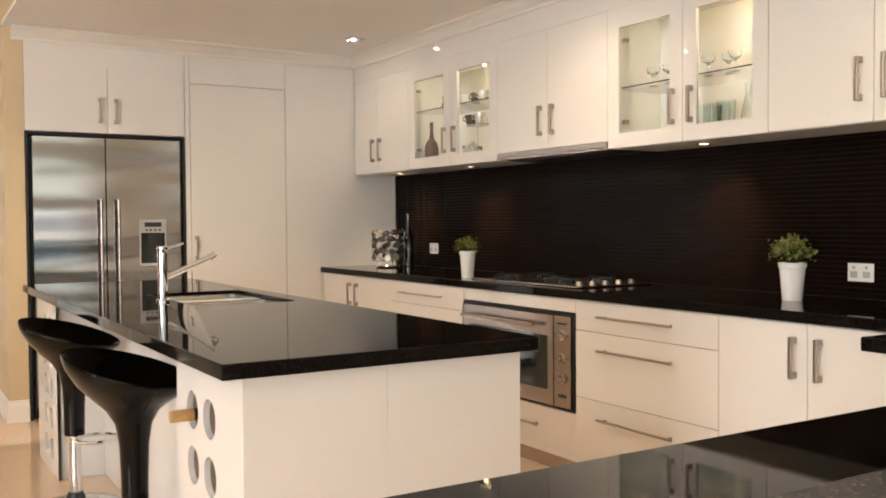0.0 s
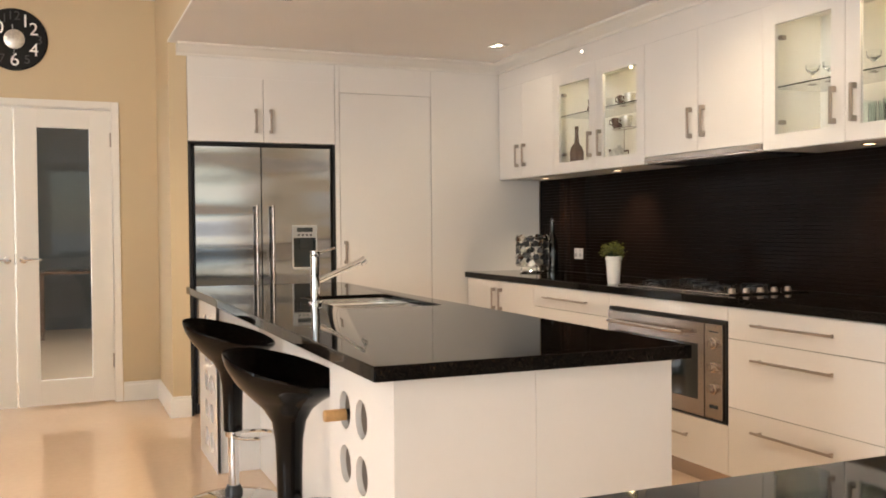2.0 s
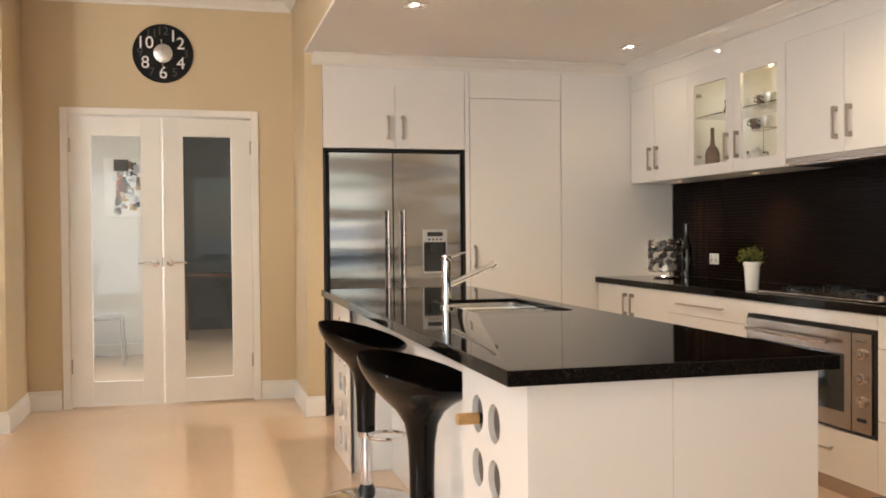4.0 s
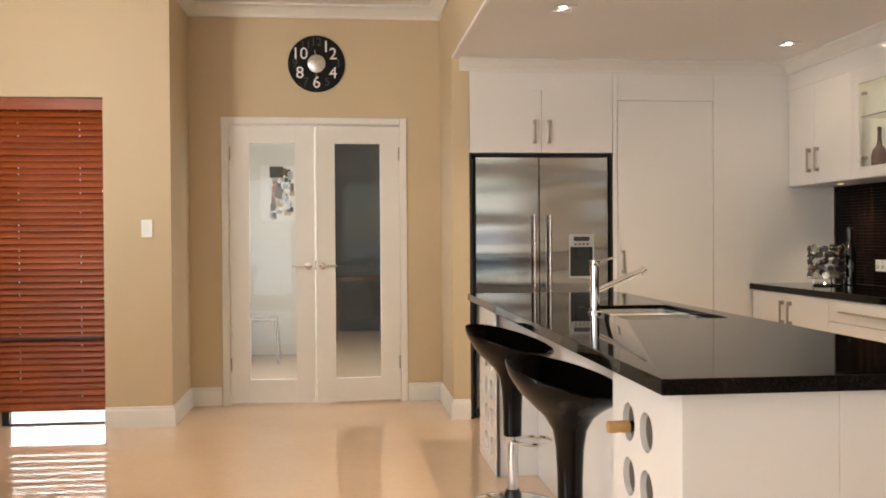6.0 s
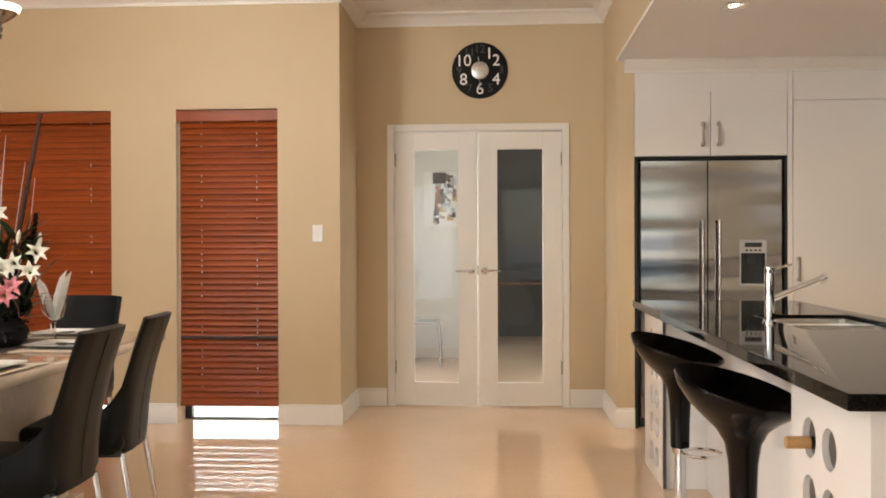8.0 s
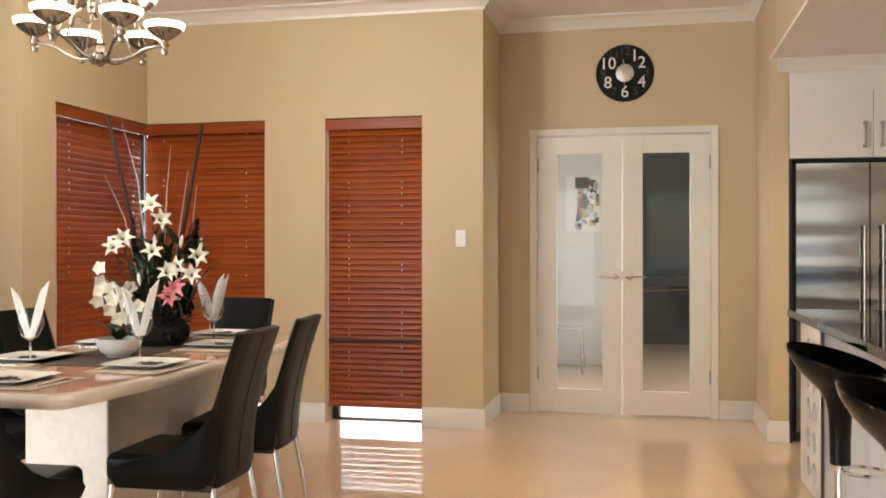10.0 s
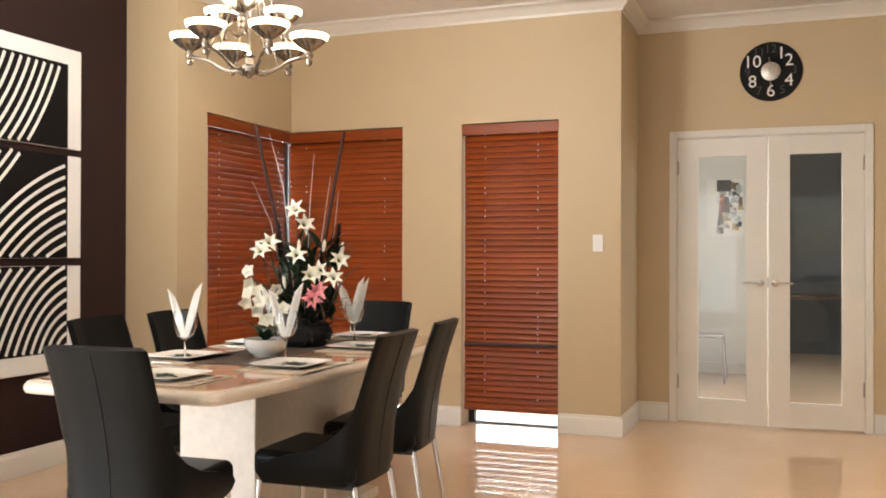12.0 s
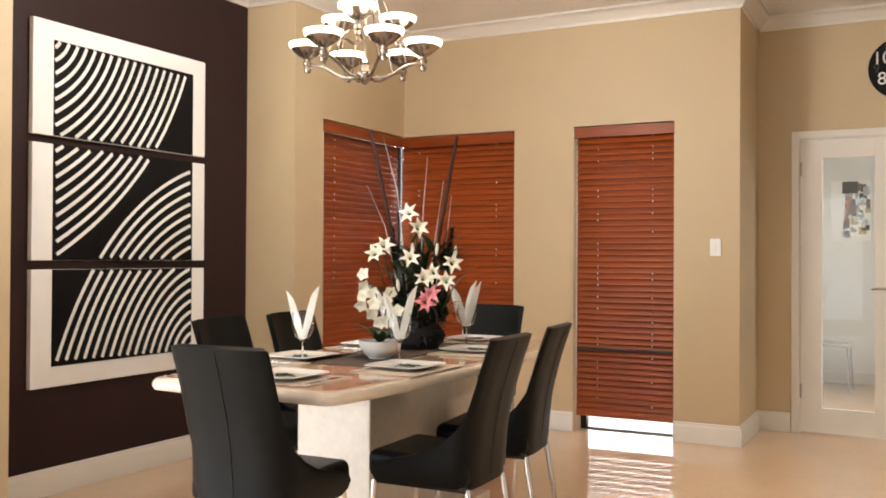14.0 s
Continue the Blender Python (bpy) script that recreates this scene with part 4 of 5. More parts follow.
# ---- things on the worktop ----
ck = thing("cooktop", Matrix.Identity(4), "stainless steel gas cooktop with five burners", "cooktop")
CZ = 0.9025
part("plate", bx(2.915, 3.40, 3.42, 4.34, CZ, CZ + 0.008, 0.003), M_STEEL, ck)
for x, y, r in ((3.04, 4.15, 0.045), (3.28, 4.15, 0.035), (3.16, 3.90, 0.06), (3.04, 3.66, 0.035), (3.28, 3.66, 0.045)):
    b = part("burner", moved(lathe([(0, 0), (r, 0), (r, 0.008), (r * 0.8, 0.012), (r * 0.8, 0.018), (0, 0.020)], 24), Matrix.Translation((x, y, CZ + 0.008))), M_BLACK, ck)
    arms = [bx(x - 0.09, x + 0.09, y - 0.004, y + 0.004, CZ + 0.026, CZ + 0.033, 0.001), bx(x - 0.004, x + 0.004, y - 0.09, y + 0.09, CZ + 0.026, CZ + 0.033, 0.001)]
    arms += [bx(x + sx * 0.086 - 0.004, x + sx * 0.086 + 0.004, y - 0.004, y + 0.004, CZ + 0.008, CZ + 0.026) for sx in (-1, 1)] + [bx(x - 0.004, x + 0.004, y + sy * 0.086 - 0.004, y + sy * 0.086 + 0.004, CZ + 0.008, CZ + 0.026) for sy in (-1, 1)]
    part("trivet", merge(*arms), M_BLACK, ck)
for i in range(5):
    part("knob", moved(lathe([(0, 0), (0.017, 0), (0.016, 0.003), (0.013, 0.018), (0, 0.019)], 18), Matrix.Translation((2.985 + i * 0.085, 3.485, CZ + 0.008))), M_HANDLE, ck)


def herb_pot(m, r0, r1, h, seed, label, spread):
    p = thing("herb_pot", m, label, "plant", "herb pots")
    part("pot", lathe([(0, 0), (r0, 0), (r0 + 0.001, 0.004), (r1 - 0.002, h - 0.022), (r1 + 0.002, h - 0.020), (r1 + 0.003, h), (r1 - 0.003, h), (r1 - 0.005, h - 0.02), (0, h - 0.022)], 28), M_PORCELAIN, p, "white ceramic pot with a raised rim")
    rnd = random.Random(seed)
    bm, stems = bmesh.new(), []
    for k in range(64):
        a, t = rnd.uniform(0, 6.283), rnd.uniform(0, 1) ** 0.6
        d = Vector((math.cos(a) * t * spread, math.sin(a) * t * spread, h + spread * (1.15 - 0.6 * t * t) * rnd.uniform(0.55, 1.1)))
        stems.append(tube([(d.x * 0.15, d.y * 0.15, h - 0.02), (d.x * 0.6, d.y * 0.6, (h + d.z) / 2 + 0.005), d], 0.0012, 5))
        for q in range(7):
            c = d + Vector((rnd.gauss(0, 0.009), rnd.gauss(0, 0.009), rnd.gauss(-0.006, 0.011)))
            ax = Vector((rnd.gauss(0, 1), rnd.gauss(0, 1), rnd.gauss(0.3, 0.6))).normalized()
            sd = ax.cross(Vector((rnd.gauss(0, 1), rnd.gauss(0, 1), 1))).normalized()
            L, Wd = rnd.uniform(0.012, 0.02), rnd.uniform(0.005, 0.008)
            up = ax.cross(sd) * 0.002
            vs = [bm.verts.new(c), bm.verts.new(c + ax * L * 0.5 + sd * Wd + up), bm.verts.new(c + ax * L), bm.verts.new(c + ax * L * 0.5 - sd * Wd + up)]
            bm.faces.new(vs)
    tagged(part("foliage", bm, M_HERB, p, "small yellow-green leaves"), kind="stuff")
    part("stems", merge(*stems), M_LEAF, p)
    return p


herb_pot(pose(2.97, 4.46, 0.902), 0.034, 0.046, 0.155, 3, "white pot of green herbs beside the cooktop", 0.062)
herb_pot(pose(3.20, 2.42, 0.902), 0.038, 0.053, 0.152, 4, "white pot of green herbs on the worktop", 0.082)
for y, w, h in ((5.65, 0.11, 0.075), (2.293, 0.115, 0.075)):
    g = thing("power_outlet", pose(XK - 0.007, y, 1.035 if y > 5 else 1.01), "white double power outlet on the splashback", "outlet", "power outlets")
    part("plate", bx(-0.008, 0, -w / 2, w / 2, -h / 2, h / 2, 0.003), M_PORCELAIN, g)
    for s in (-1, 1):
        part("socket", bx(-0.010, -0.008, s * 0.028 - 0.016, s * 0.028 + 0.016, -0.022, 0.004, 0.001), M_GREY, g)
        part("switch", bx(-0.011, -0.008, s * 0.028 - 0.006, s * 0.028 + 0.006, 0.014, 0.026, 0.001), M_GREY, g)

# wire rack of capsules and a tall bottle in the worktop's far corner
rk = thing("capsule_rack", pose(3.17, 5.80, 0.902, 0, 0, 10), "chrome wire rack full of coffee capsules", "rack")
part("base_ring", merge(tube([(0.085 * math.cos(i * 0.21), 0.085 * math.sin(i * 0.21), 0.006) for i in range(30)], 0.004, 6, closed=True), *[tube([(0.085 * math.cos(a), 0.085 * math.sin(a), 0.006), (0.075 * math.cos(a), 0.075 * math.sin(a), 0.05)], 0.003, 6) for a in (0.5, 2.6, 4.7)]), M_CHROME, rk)
part("frame", merge(*[tube([(0.115 * math.cos(i * 0.21), 0.115 * math.sin(i * 0.21), z) for i in range(30)], 0.0022, 6, closed=True) for z in (0.05, 0.12, 0.19, 0.25)], *[tube([(0.115 * math.cos(a), 0.115 * math.sin(a), 0.05), (0.115 * math.cos(a), 0.115 * math.sin(a), 0.255)], 0.002, 6) for a in [k * 0.785 for k in range(8)]]), M_CHROME, rk)
cap_cols = [M_COFFEE, M_BLACK, M_BLACK, M_SILVER, M_BOTTLE, M_PASTEL[5]]
caps = [mesh_of("capsule", lathe([(0, 0), (0.013, 0), (0.018, 0.024), (0.0215, 0.025), (0.0215, 0.028), (0, 0.029)], 14), c) for c in cap_cols]
rc = random.Random(8)
for lev in range(5):
    for k in range(11):
        a = k * 0.571 + lev * 0.28
        piece("capsule", rc.choice(caps), Matrix.Translation((0.088 * math.cos(a), 0.088 * math.sin(a), 0.068 + lev * 0.043)) @ Matrix.Rotation(a, 4, "Z") @ Matrix.Rotation(radians(80 + rc.uniform(-25, 25)), 4, "Y"), rk)
bt = thing("tall_bottle", pose(3.355, 5.84, 0.902), "tall slim black glass bottle", "bottle")
part("glass", lathe([(0, 0), (0.036, 0), (0.038, 0.006), (0.038, 0.20), (0.032, 0.235), (0.017, 0.27), (0.0145, 0.30), (0.0145, 0.36), (0.017, 0.362), (0.017, 0.372), (0, 0.372)], 24), M_BOTTLE, bt)
part("cap", cyl(0, 0, 0.3725, 0.385, 0.014), M_BLACK, bt)

# things in the display cabinets
def vessel(name, x, y, z, prof, material, label, category, group=""):
    return solo(name, lathe(prof, 24), material, label, category, group, m=pose(x, y, z))


CZ0, CZ1, CZ2 = ZB + 0.018, 1.868, 1.955
vessel("decanter", 3.22, 5.27, CZ0, [(0, 0), (0.042, 0), (0.045, 0.01), (0.046, 0.12), (0.036, 0.155), (0.016, 0.18), (0.011, 0.24), (0.013, 0.29), (0.010, 0.29), (0.008, 0.19), (0, 0.16)], M_COFFEE, "brown bottle with a slender neck", "bottle")
vessel("small_bowl", 3.19, 5.355, CZ0, [(0, 0), (0.025, 0), (0.042, 0.03), (0.045, 0.045), (0.041, 0.045), (0.036, 0.03), (0, 0.008)], M_COFFEE, "small brown bowl in a lit cabinet", "bowl")
vessel("figurine_vase", 3.22, 5.10, CZ2, [(0, 0), (0.018, 0), (0.022, 0.02), (0.012, 0.05), (0.016, 0.075), (0.006, 0.09), (0, 0.09)], M_COFFEE, "small dark vase on a glass shelf", "vase")
CUP = [(0, 0), (0.022, 0), (0.026, 0.006), (0.036, 0.05), (0.037, 0.062), (0.034, 0.062), (0.032, 0.045), (0, 0.010)]
for x, y, z, mtl in ((3.22, 4.66, CZ2, M_SILVER), (3.24, 4.76, CZ2, M_COFFEE), (3.23, 4.89, CZ2, M_PORCELAIN), (3.21, 4.68, 1.823, M_SILVER), (3.23, 4.81, 1.823, M_COFFEE)):
    c = thing("cup", pose(x, y, z), "small patterned cup in the display cabinet", "cup", "display cups")
    part("cup_body", lathe(CUP, 24), mtl, c)
    part("cup_handle", tube([(-0.034, 0.0, 0.05), (-0.054, 0, 0.046), (-0.056, 0, 0.026), (-0.028, 0, 0.016)], 0.004, 8), mtl, c)
stand = thing("cup_stand", pose(3.24, 4.75, CZ0), "wire stand holding cups", "stand")
part("wire", merge(tube([(0, 0, 0), (0, 0, 0.28)], 0.003, 6), tube([(0.05 * math.cos(i * 0.31), 0.1 * math.sin(i * 0.31), 0.226) for i in range(20)], 0.003, 6, closed=True), tube([(0.05 * math.cos(i * 0.31), 0.09 * math.sin(i * 0.31), 0.003) for i in range(20)], 0.003, 6, closed=True)), M_HANDLE, stand)
tp = thing("teapot", pose(3.21, 4.76, CZ0 + 0.004), "patterned brown and silver teapot", "teapot")
part("pot", lathe([(0, 0), (0.04, 0), (0.062, 0.03), (0.066, 0.055), (0.055, 0.085), (0.03, 0.10), (0.012, 0.108), (0.012, 0.12), (0, 0.122)], 24), M_SILVER, tp)
part("spout", tube([(0, 0.055, 0.05), (0, 0.09, 0.07), (0, 0.105, 0.10)], [0.012, 0.009, 0.007], 10), M_COFFEE, tp)
part("handle", tube([(0, -0.055, 0.08), (0, -0.095, 0.08), (0, -0.1, 0.045), (0, -0.06, 0.03)], 0.006, 8), M_COFFEE, tp)
GL = [(0, 0), (0.030, 0), (0.034, 0.004), (0.040, 0.05), (0.038, 0.05), (0.032, 0.008), (0, 0.006)]
for x, y in ((3.21, 3.34), (3.21, 3.17)):
    vessel("glass_bowl", x, y, CZ0, [(r * 1.15, z * 1.1) for r, z in GL], M_GLASS_TEAL, "small teal glass bowl in a lit cabinet", "bowl", "teal bowls")
TALL = [(0, 0), (0.034, 0), (0.036, 0.004), (0.040, 0.15), (0.0385, 0.15), (0.034, 0.008), (0, 0.006)]
for x, y in ((3.20, 2.90), (3.26, 2.84), (3.21, 2.77), (3.30, 2.93)):
    vessel("tumbler", x, y, CZ0, TALL, M_GLASS_TEAL, "tall pale teal glass tumbler", "glass", "teal tumblers")
vessel("carafe", 3.25, 2.68, CZ0, [(0, 0), (0.04, 0), (0.042, 0.01), (0.03, 0.10), (0.013, 0.17), (0.015, 0.22), (0.013, 0.22), (0.011, 0.17), (0.028, 0.10), (0.038, 0.012), (0, 0.008)], M_PANE, "clear glass carafe in a lit cabinet", "carafe")
SMALL = [(0, 0), (0.022, 0), (0.006, 0.008), (0.005, 0.04), (0.028, 0.06), (0.03, 0.085), (0.028, 0.085), (0.025, 0.062), (0, 0.046)]
for x, y in ((3.22, 2.88), (3.26, 2.80), (3.22, 2.73), (3.24, 3.14), (3.24, 3.24)):
    vessel("stem_glass", x, y, CZ1, SMALL, M_PANE, "small clear stemmed glass on a shelf", "glass", "stemmed glasses")

# ---- downlights ----
for x, y, power in ((2.80, 5.57, 3.5), (1.17, 4.79, 66), (1.17, 2.9, 28), (2.60, 3.4, 22), (2.55, 1.6, 15), (1.17, 0.9, 3)):
    d = thing("downlight", pose(x, y, KCEIL), "square chrome recessed downlight with a bright lamp", "downlight", "ceiling downlights")
    part("trim", merge(bx(-0.058, 0.058, -0.058, -0.040, -0.006, 0, 0.001), bx(-0.058, 0.058, 0.040, 0.058, -0.006, 0, 0.001), bx(-0.058, -0.040, -0.040, 0.040, -0.006, 0, 0.001), bx(0.040, 0.058, -0.040, 0.040, -0.006, 0, 0.001)), M_CHROME, d)
    part("lens", lathe([(0, -0.004), (0.012, -0.004), (0.014, -0.001), (0, -0.001)], 24), M_BULB, d)
    lamp("downlight_lamp", "SPOT", look((x, y, KCEIL - 0.02), (x, y + 0.0001, 0)), power, WARM, 0.03, spot=150, blend=1.0)


# ---- dining area: table ----
TX, TY0, TY1, TZ = -2.225, 2.57, 4.85, 0.775
tb = thing("dining_table", pose(TX, 0, 0), "marble dining table with a polished top on a pale plinth", "table")


def boat(half, y0, y1, bulge, r, n=14):
    """The outline of a boat-shaped top with rounded corners, counter-clockwise."""
    pts = []
    ym, L = (y0 + y1) / 2, (y1 - y0) / 2
    def side(y):
        return half + bulge * (1 - ((y - ym) / L) ** 2)
    def corner(cx, cy, a0):
        return [(cx + r * math.cos(a0 + math.pi / 2 * k / 6), cy + r * math.sin(a0 + math.pi / 2 * k / 6)) for k in range(7)]
    pts += corner(half - r, y0 + r, -math.pi / 2)
    pts += [(side(y0 + r + (y1 - y0 - 2 * r) * k / n), y0 + r + (y1 - y0 - 2 * r) * k / n) for k in range(1, n)]
    pts += corner(half - r, y1 - r, 0)
    pts += corner(-half + r, y1 - r, math.pi / 2)
    pts += [(-side(y1 - r - (y1 - y0 - 2 * r) * k / n), y1 - r - (y1 - y0 - 2 * r) * k / n) for k in range(1, n)]
    pts += corner(-half + r, y0 + r, math.pi)
    return pts


def prism(outlines):
    """Stacked outlines (points, z) from below upwards, closed above and below."""
    bm = bmesh.new()
    rings = [[bm.verts.new((x, y, z)) for x, y in pts] for pts, z in outlines]
    n = len(rings[0])
    for a, b in zip(rings, rings[1:]):
        for i in range(n):
            j = (i + 1) % n
            bm.faces.new((a[i], a[j], b[j], b[i]))
    bm.faces.new(rings[0][::-1])
    bm.faces.new(rings[-1])
    return bm


def tb_out(d):
    return boat(0.43 - d, TY0 + d, TY1 - d, 0.055, 0.065 - d * 0.5)


part("edge", prism([(tb_out(0.022), TZ - 0.052), (tb_out(0.006), TZ - 0.047), (tb_out(0.0), TZ - 0.034), (tb_out(0.002), TZ - 0.018), (tb_out(0.012), TZ - 0.006), (tb_out(0.028), TZ - 0.003)]), M_MARBLE, tb, "cream bullnosed marble edge")
part("tabletop", prism([(tb_out(0.030), TZ - 0.006), (tb_out(0.030), TZ - 0.001), (tb_out(0.032), TZ)]), M_MARBLE_TOP, tb, "polished pinkish marble top")
part("plinth", merge(bx(-0.20, 0.165, 3.22, 4.25, 0.001, TZ - 0.053, 0.006)), M_MARBLE, tb, "cream marble plinth")
part("plinth_foot", bx(-0.25, 0.215, 3.17, 4.30, 0.001, 0.05, 0.006), M_MARBLE, tb)

# ---- dining chairs ----
def dining_chair(m):
    """A high-backed chair; local +x is the way its sitter looks, origin on the floor under the seat."""
    c = thing("dining_chair", m, "black leather high-backed dining chair on slim chrome legs", "chair", "dining chairs")
    # shell: a back that sweeps forward into low side wings
    bm = bmesh.new()
    heights = [0.375, 0.40, 0.43, 0.455, 0.475, 0.50, 0.54, 0.59, 0.65, 0.72, 0.80, 0.87, 0.915, 0.930]
    wing = [0.375, 0.395, 0.405, 0.385, 0.30, 0.195, 0.120, 0.068, 0.036, 0.028, 0.024, 0.022, 0.022, 0.022]
    half = [0.186, 0.202, 0.211, 0.214, 0.215, 0.213, 0.210, 0.207, 0.204, 0.201, 0.199, 0.199, 0.199, 0.196]
    def back_x(z):
        t = (z - 0.375) / 0.555
        return -0.205 - 0.050 * t - 0.062 * t * t + 0.010 * math.sin(t * math.pi)
    rows = []
    for z, w, h in zip(heights, wing, half):
        xb = back_x(z)
        r = 0.075
        pts = []
        m0 = 7
        for k in range(m0):
            pts.append((xb + w + (r - w) * k / (m0 - 1) if w > r else xb + max(w, 0.02) + (min(r, w) - max(w, 0.02)) * k / (m0 - 1), -h))
        rr = min(r, w)
        pts[-1] = (xb + rr, -h)
        for k in range(1, 6):
            a = math.pi / 2 * k / 6
            pts.append((xb + rr - rr * math.sin(a), -h + r - r * math.cos(a)))
        for k in range(7):
            y = (-h + r) + 2 * (h - r) * k / 6
            pts.append((xb - 0.006 * (1 - (y / h) ** 2), y))
        full = pts + [(x, -y) for x, y in pts[:m0 + 5][::-1]]
        rows.append([bm.verts.new((x, y, z - 0.012 * max(0.0, (x - xb) / 0.43) * (1 if z < 0.47 else 0))) for x, y in full])
    for a, b in zip(rows, rows[1:]):
        for i in range(len(a) - 1):
            bm.faces.new((a[i], a[i + 1], b[i + 1], b[i]))
    bmesh.ops.remove_doubles(bm, verts=bm.verts, dist=1e-4)
    shell = part("backrest", bm, M_LEATHER, c)
    so = shell.modifiers.new("thickness", "SOLIDIFY")
    so.thickness, so.offset = 0.026, -1.0
    bv = shell.modifiers.new("soft_edges", "BEVEL")
    bv.width, bv.segments, bv.limit_method, bv.angle_limit = 0.009, 2, "ANGLE", radians(50)
    for f in shell.data.polygons:
        f.use_smooth = True
    seat = bx(-0.20, 0.222, -0.200, 0.200, 0.385, 0.482, 0.030, 4)
    for v in seat.verts:
        if v.co.z > 0.44:
            v.co.z += 0.012 * (1 - (v.co.y / 0.205) ** 2) + 0.006 * (v.co.x / 0.24)
    part("seat", seat, M_LEATHER, c)
    part("seat_base", bx(-0.19, 0.20, -0.18, 0.18, 0.362, 0.386, 0.004), M_BLACK, c)
    part("seam", tube([(back_x(z) - 0.0075, 0, z) for z in heights[1:-1]], 0.0016, 6), M_BLACK, c, "stitched centre seam")
    for sx, sy, dx in ((0.20, 0.175, 0.02), (0.20, -0.175, 0.02), (-0.19, 0.165, -0.06), (-0.19, -0.165, -0.06)):
        part("leg", tube([(sx, sy, 0.375), (sx + dx, sy * 1.08, 0.0)], [0.0125, 0.009], 12), M_CHROME, c)
    return c


chair_b = dining_chair(pose(-1.735, 3.225, 0, 0, 0, 181))
for m in (pose(-1.780, 3.85, 0, 0, 0, 186), pose(-2.745, 3.44, 0, 0, 0, 2), pose(-2.745, 3.98, 0, 0, 0, -2), pose(-2.44, 4.99, 0, 0, 0, -92), pose(-2.105, 2.63, 0, 0, 0, 92)):
    copy_thing(chair_b, m)

# ---- table settings ----
solo("table_runner", merge(bx(-0.17, 0.17, 3.24, 4.36, 0, 0.003, 0.001)), M_RUNNER, "dark brown woven runner along the table", "runner", m=pose(TX - 0.06, 0.0, TZ + 0.001))


def plate_bm(s):
    out = []
    for d, z in ((0.30, 0.0), (0.32, 0.001), (0.46, 0.012), (0.5, 0.0155), (0.5, 0.018), (0.47, 0.0165), (0.33, 0.006), (0.30, 0.0055)):
        r = 0.03
        pts = []
        h = d * s
        for cx, cy, a0 in ((h - r * d * 2, -h + r * d * 2, -math.pi / 2), (h - r * d * 2, h - r * d * 2, 0), (-h + r * d * 2, h - r * d * 2, math.pi / 2), (-h + r * d * 2, -h + r * d * 2, math.pi)):
            pts += [(cx + r * d * 2 * math.cos(a0 + math.pi / 2 * k / 4), cy + r * d * 2 * math.sin(a0 + math.pi / 2 * k / 4)) for k in range(5)]
        out.append((pts, z))
    return prism(out)


def place_setting(x, y, turn, glass_dx, glass_dy):
    base = pose(x, y, TZ + 0.001, 0, 0, turn)
    tagged(solo("placemat", bx(-0.15, 0.15, -0.21, 0.21, 0, 0.003, 0.001), M_MAT, "woven beige placemat on the marble table", "placemat", "placemats", m=base))
    solo("dinner_plate", plate_bm(0.26), M_PORCELAIN, "square white dinner plate on a placemat", "plate", "dinner plates", m=base @ Matrix.Translation((0.01, 0, 0.0035)))
    rs = random.Random(int(x * 100 + y * 10))
    bm = merge(*[tube([(rs.uniform(-0.05, 0.05), rs.uniform(-0.05, 0.05), 0.002), (rs.uniform(-0.05, 0.05), rs.uniform(-0.05, 0.05), 0.006), (rs.uniform(-0.06, 0.06), rs.uniform(-0.06, 0.06), 0.002)], 0.0025, 5) for _ in range(5)])
    solo("leaf_sprig", bm, M_LEAF, "small dark green sprig laid on a plate", "sprig", "plate sprigs", m=base @ Matrix.Translation((0.01, 0, 0.0100)))
    for k, w in ((0.175, 0.010), (0.19, 0.008)):
        solo("cutlery", merge(bx(-0.10, 0.02, -w / 2 * 0.6, w / 2 * 0.6, 0, 0.002, 0.0005), bx(0.02, 0.10, -w, w, 0, 0.002, 0.0005)), M_CHROME, "chrome knife beside a plate", "cutlery", "cutlery", m=base @ Matrix.Translation((0.0, -k, 0.0035)))
    if glass_dx is None:
        return
    gx, gy = x + glass_dx, y + glass_dy
    g = solo("wine_glass", lathe([(0, 0), (0.036, 0), (0.036, 0.002), (0.008, 0.006), (0.004, 0.012), (0.0038, 0.085), (0.012, 0.094), (0.036, 0.112), (0.050, 0.145), (0.052, 0.17), (0.044, 0.215), (0.0425, 0.215), (0.0505, 0.17), (0.0485, 0.146), (0.035, 0.114), (0.010, 0.097), (0, 0.096)], 28), M_GLASS, "large clear wine glass holding a napkin", "glass", "wine glasses", m=pose(gx, gy, TZ + 0.0015))
    g.visible_shadow = False
    nap = bmesh.new()
    for side, hgt in ((-1, 0.285), (1, 0.312)):
        rows = []
        for k in range(7):
            t = k / 6
            z = 0.104 + (hgt - 0.104) * t
            cx, w = side * (0.006 + 0.052 * t), 0.011 + 0.006 * min(1, t * 2.5)
            slant = 0.020 * t ** 4
            rows.append([nap.verts.new((cx + w * a, 0.007 * b * (1 + 0.25 * math.sin(5 * t + side)), z + slant * side * a)) for a, b in ((-1, -0.5), (-0.35, -1.0), (0.35, -0.6), (1, -0.9), (1, 0.6), (0.2, 1.0), (-0.5, 0.7), (-1, 0.9))])
        for a, b in zip(rows, rows[1:]):
            for i in range(8):
                j = (i + 1) % 8
                nap.faces.new((a[i], a[j], b[j], b[i]))
        nap.faces.new(rows[0][::-1])
        nap.faces.new(rows[-1])
    solo("napkin", nap, M_LINEN, "white folded napkin standing in a wine glass", "napkin", "napkins", m=pose(gx, gy, TZ + 0.002, 0, 0, rs.uniform(15, 50)))


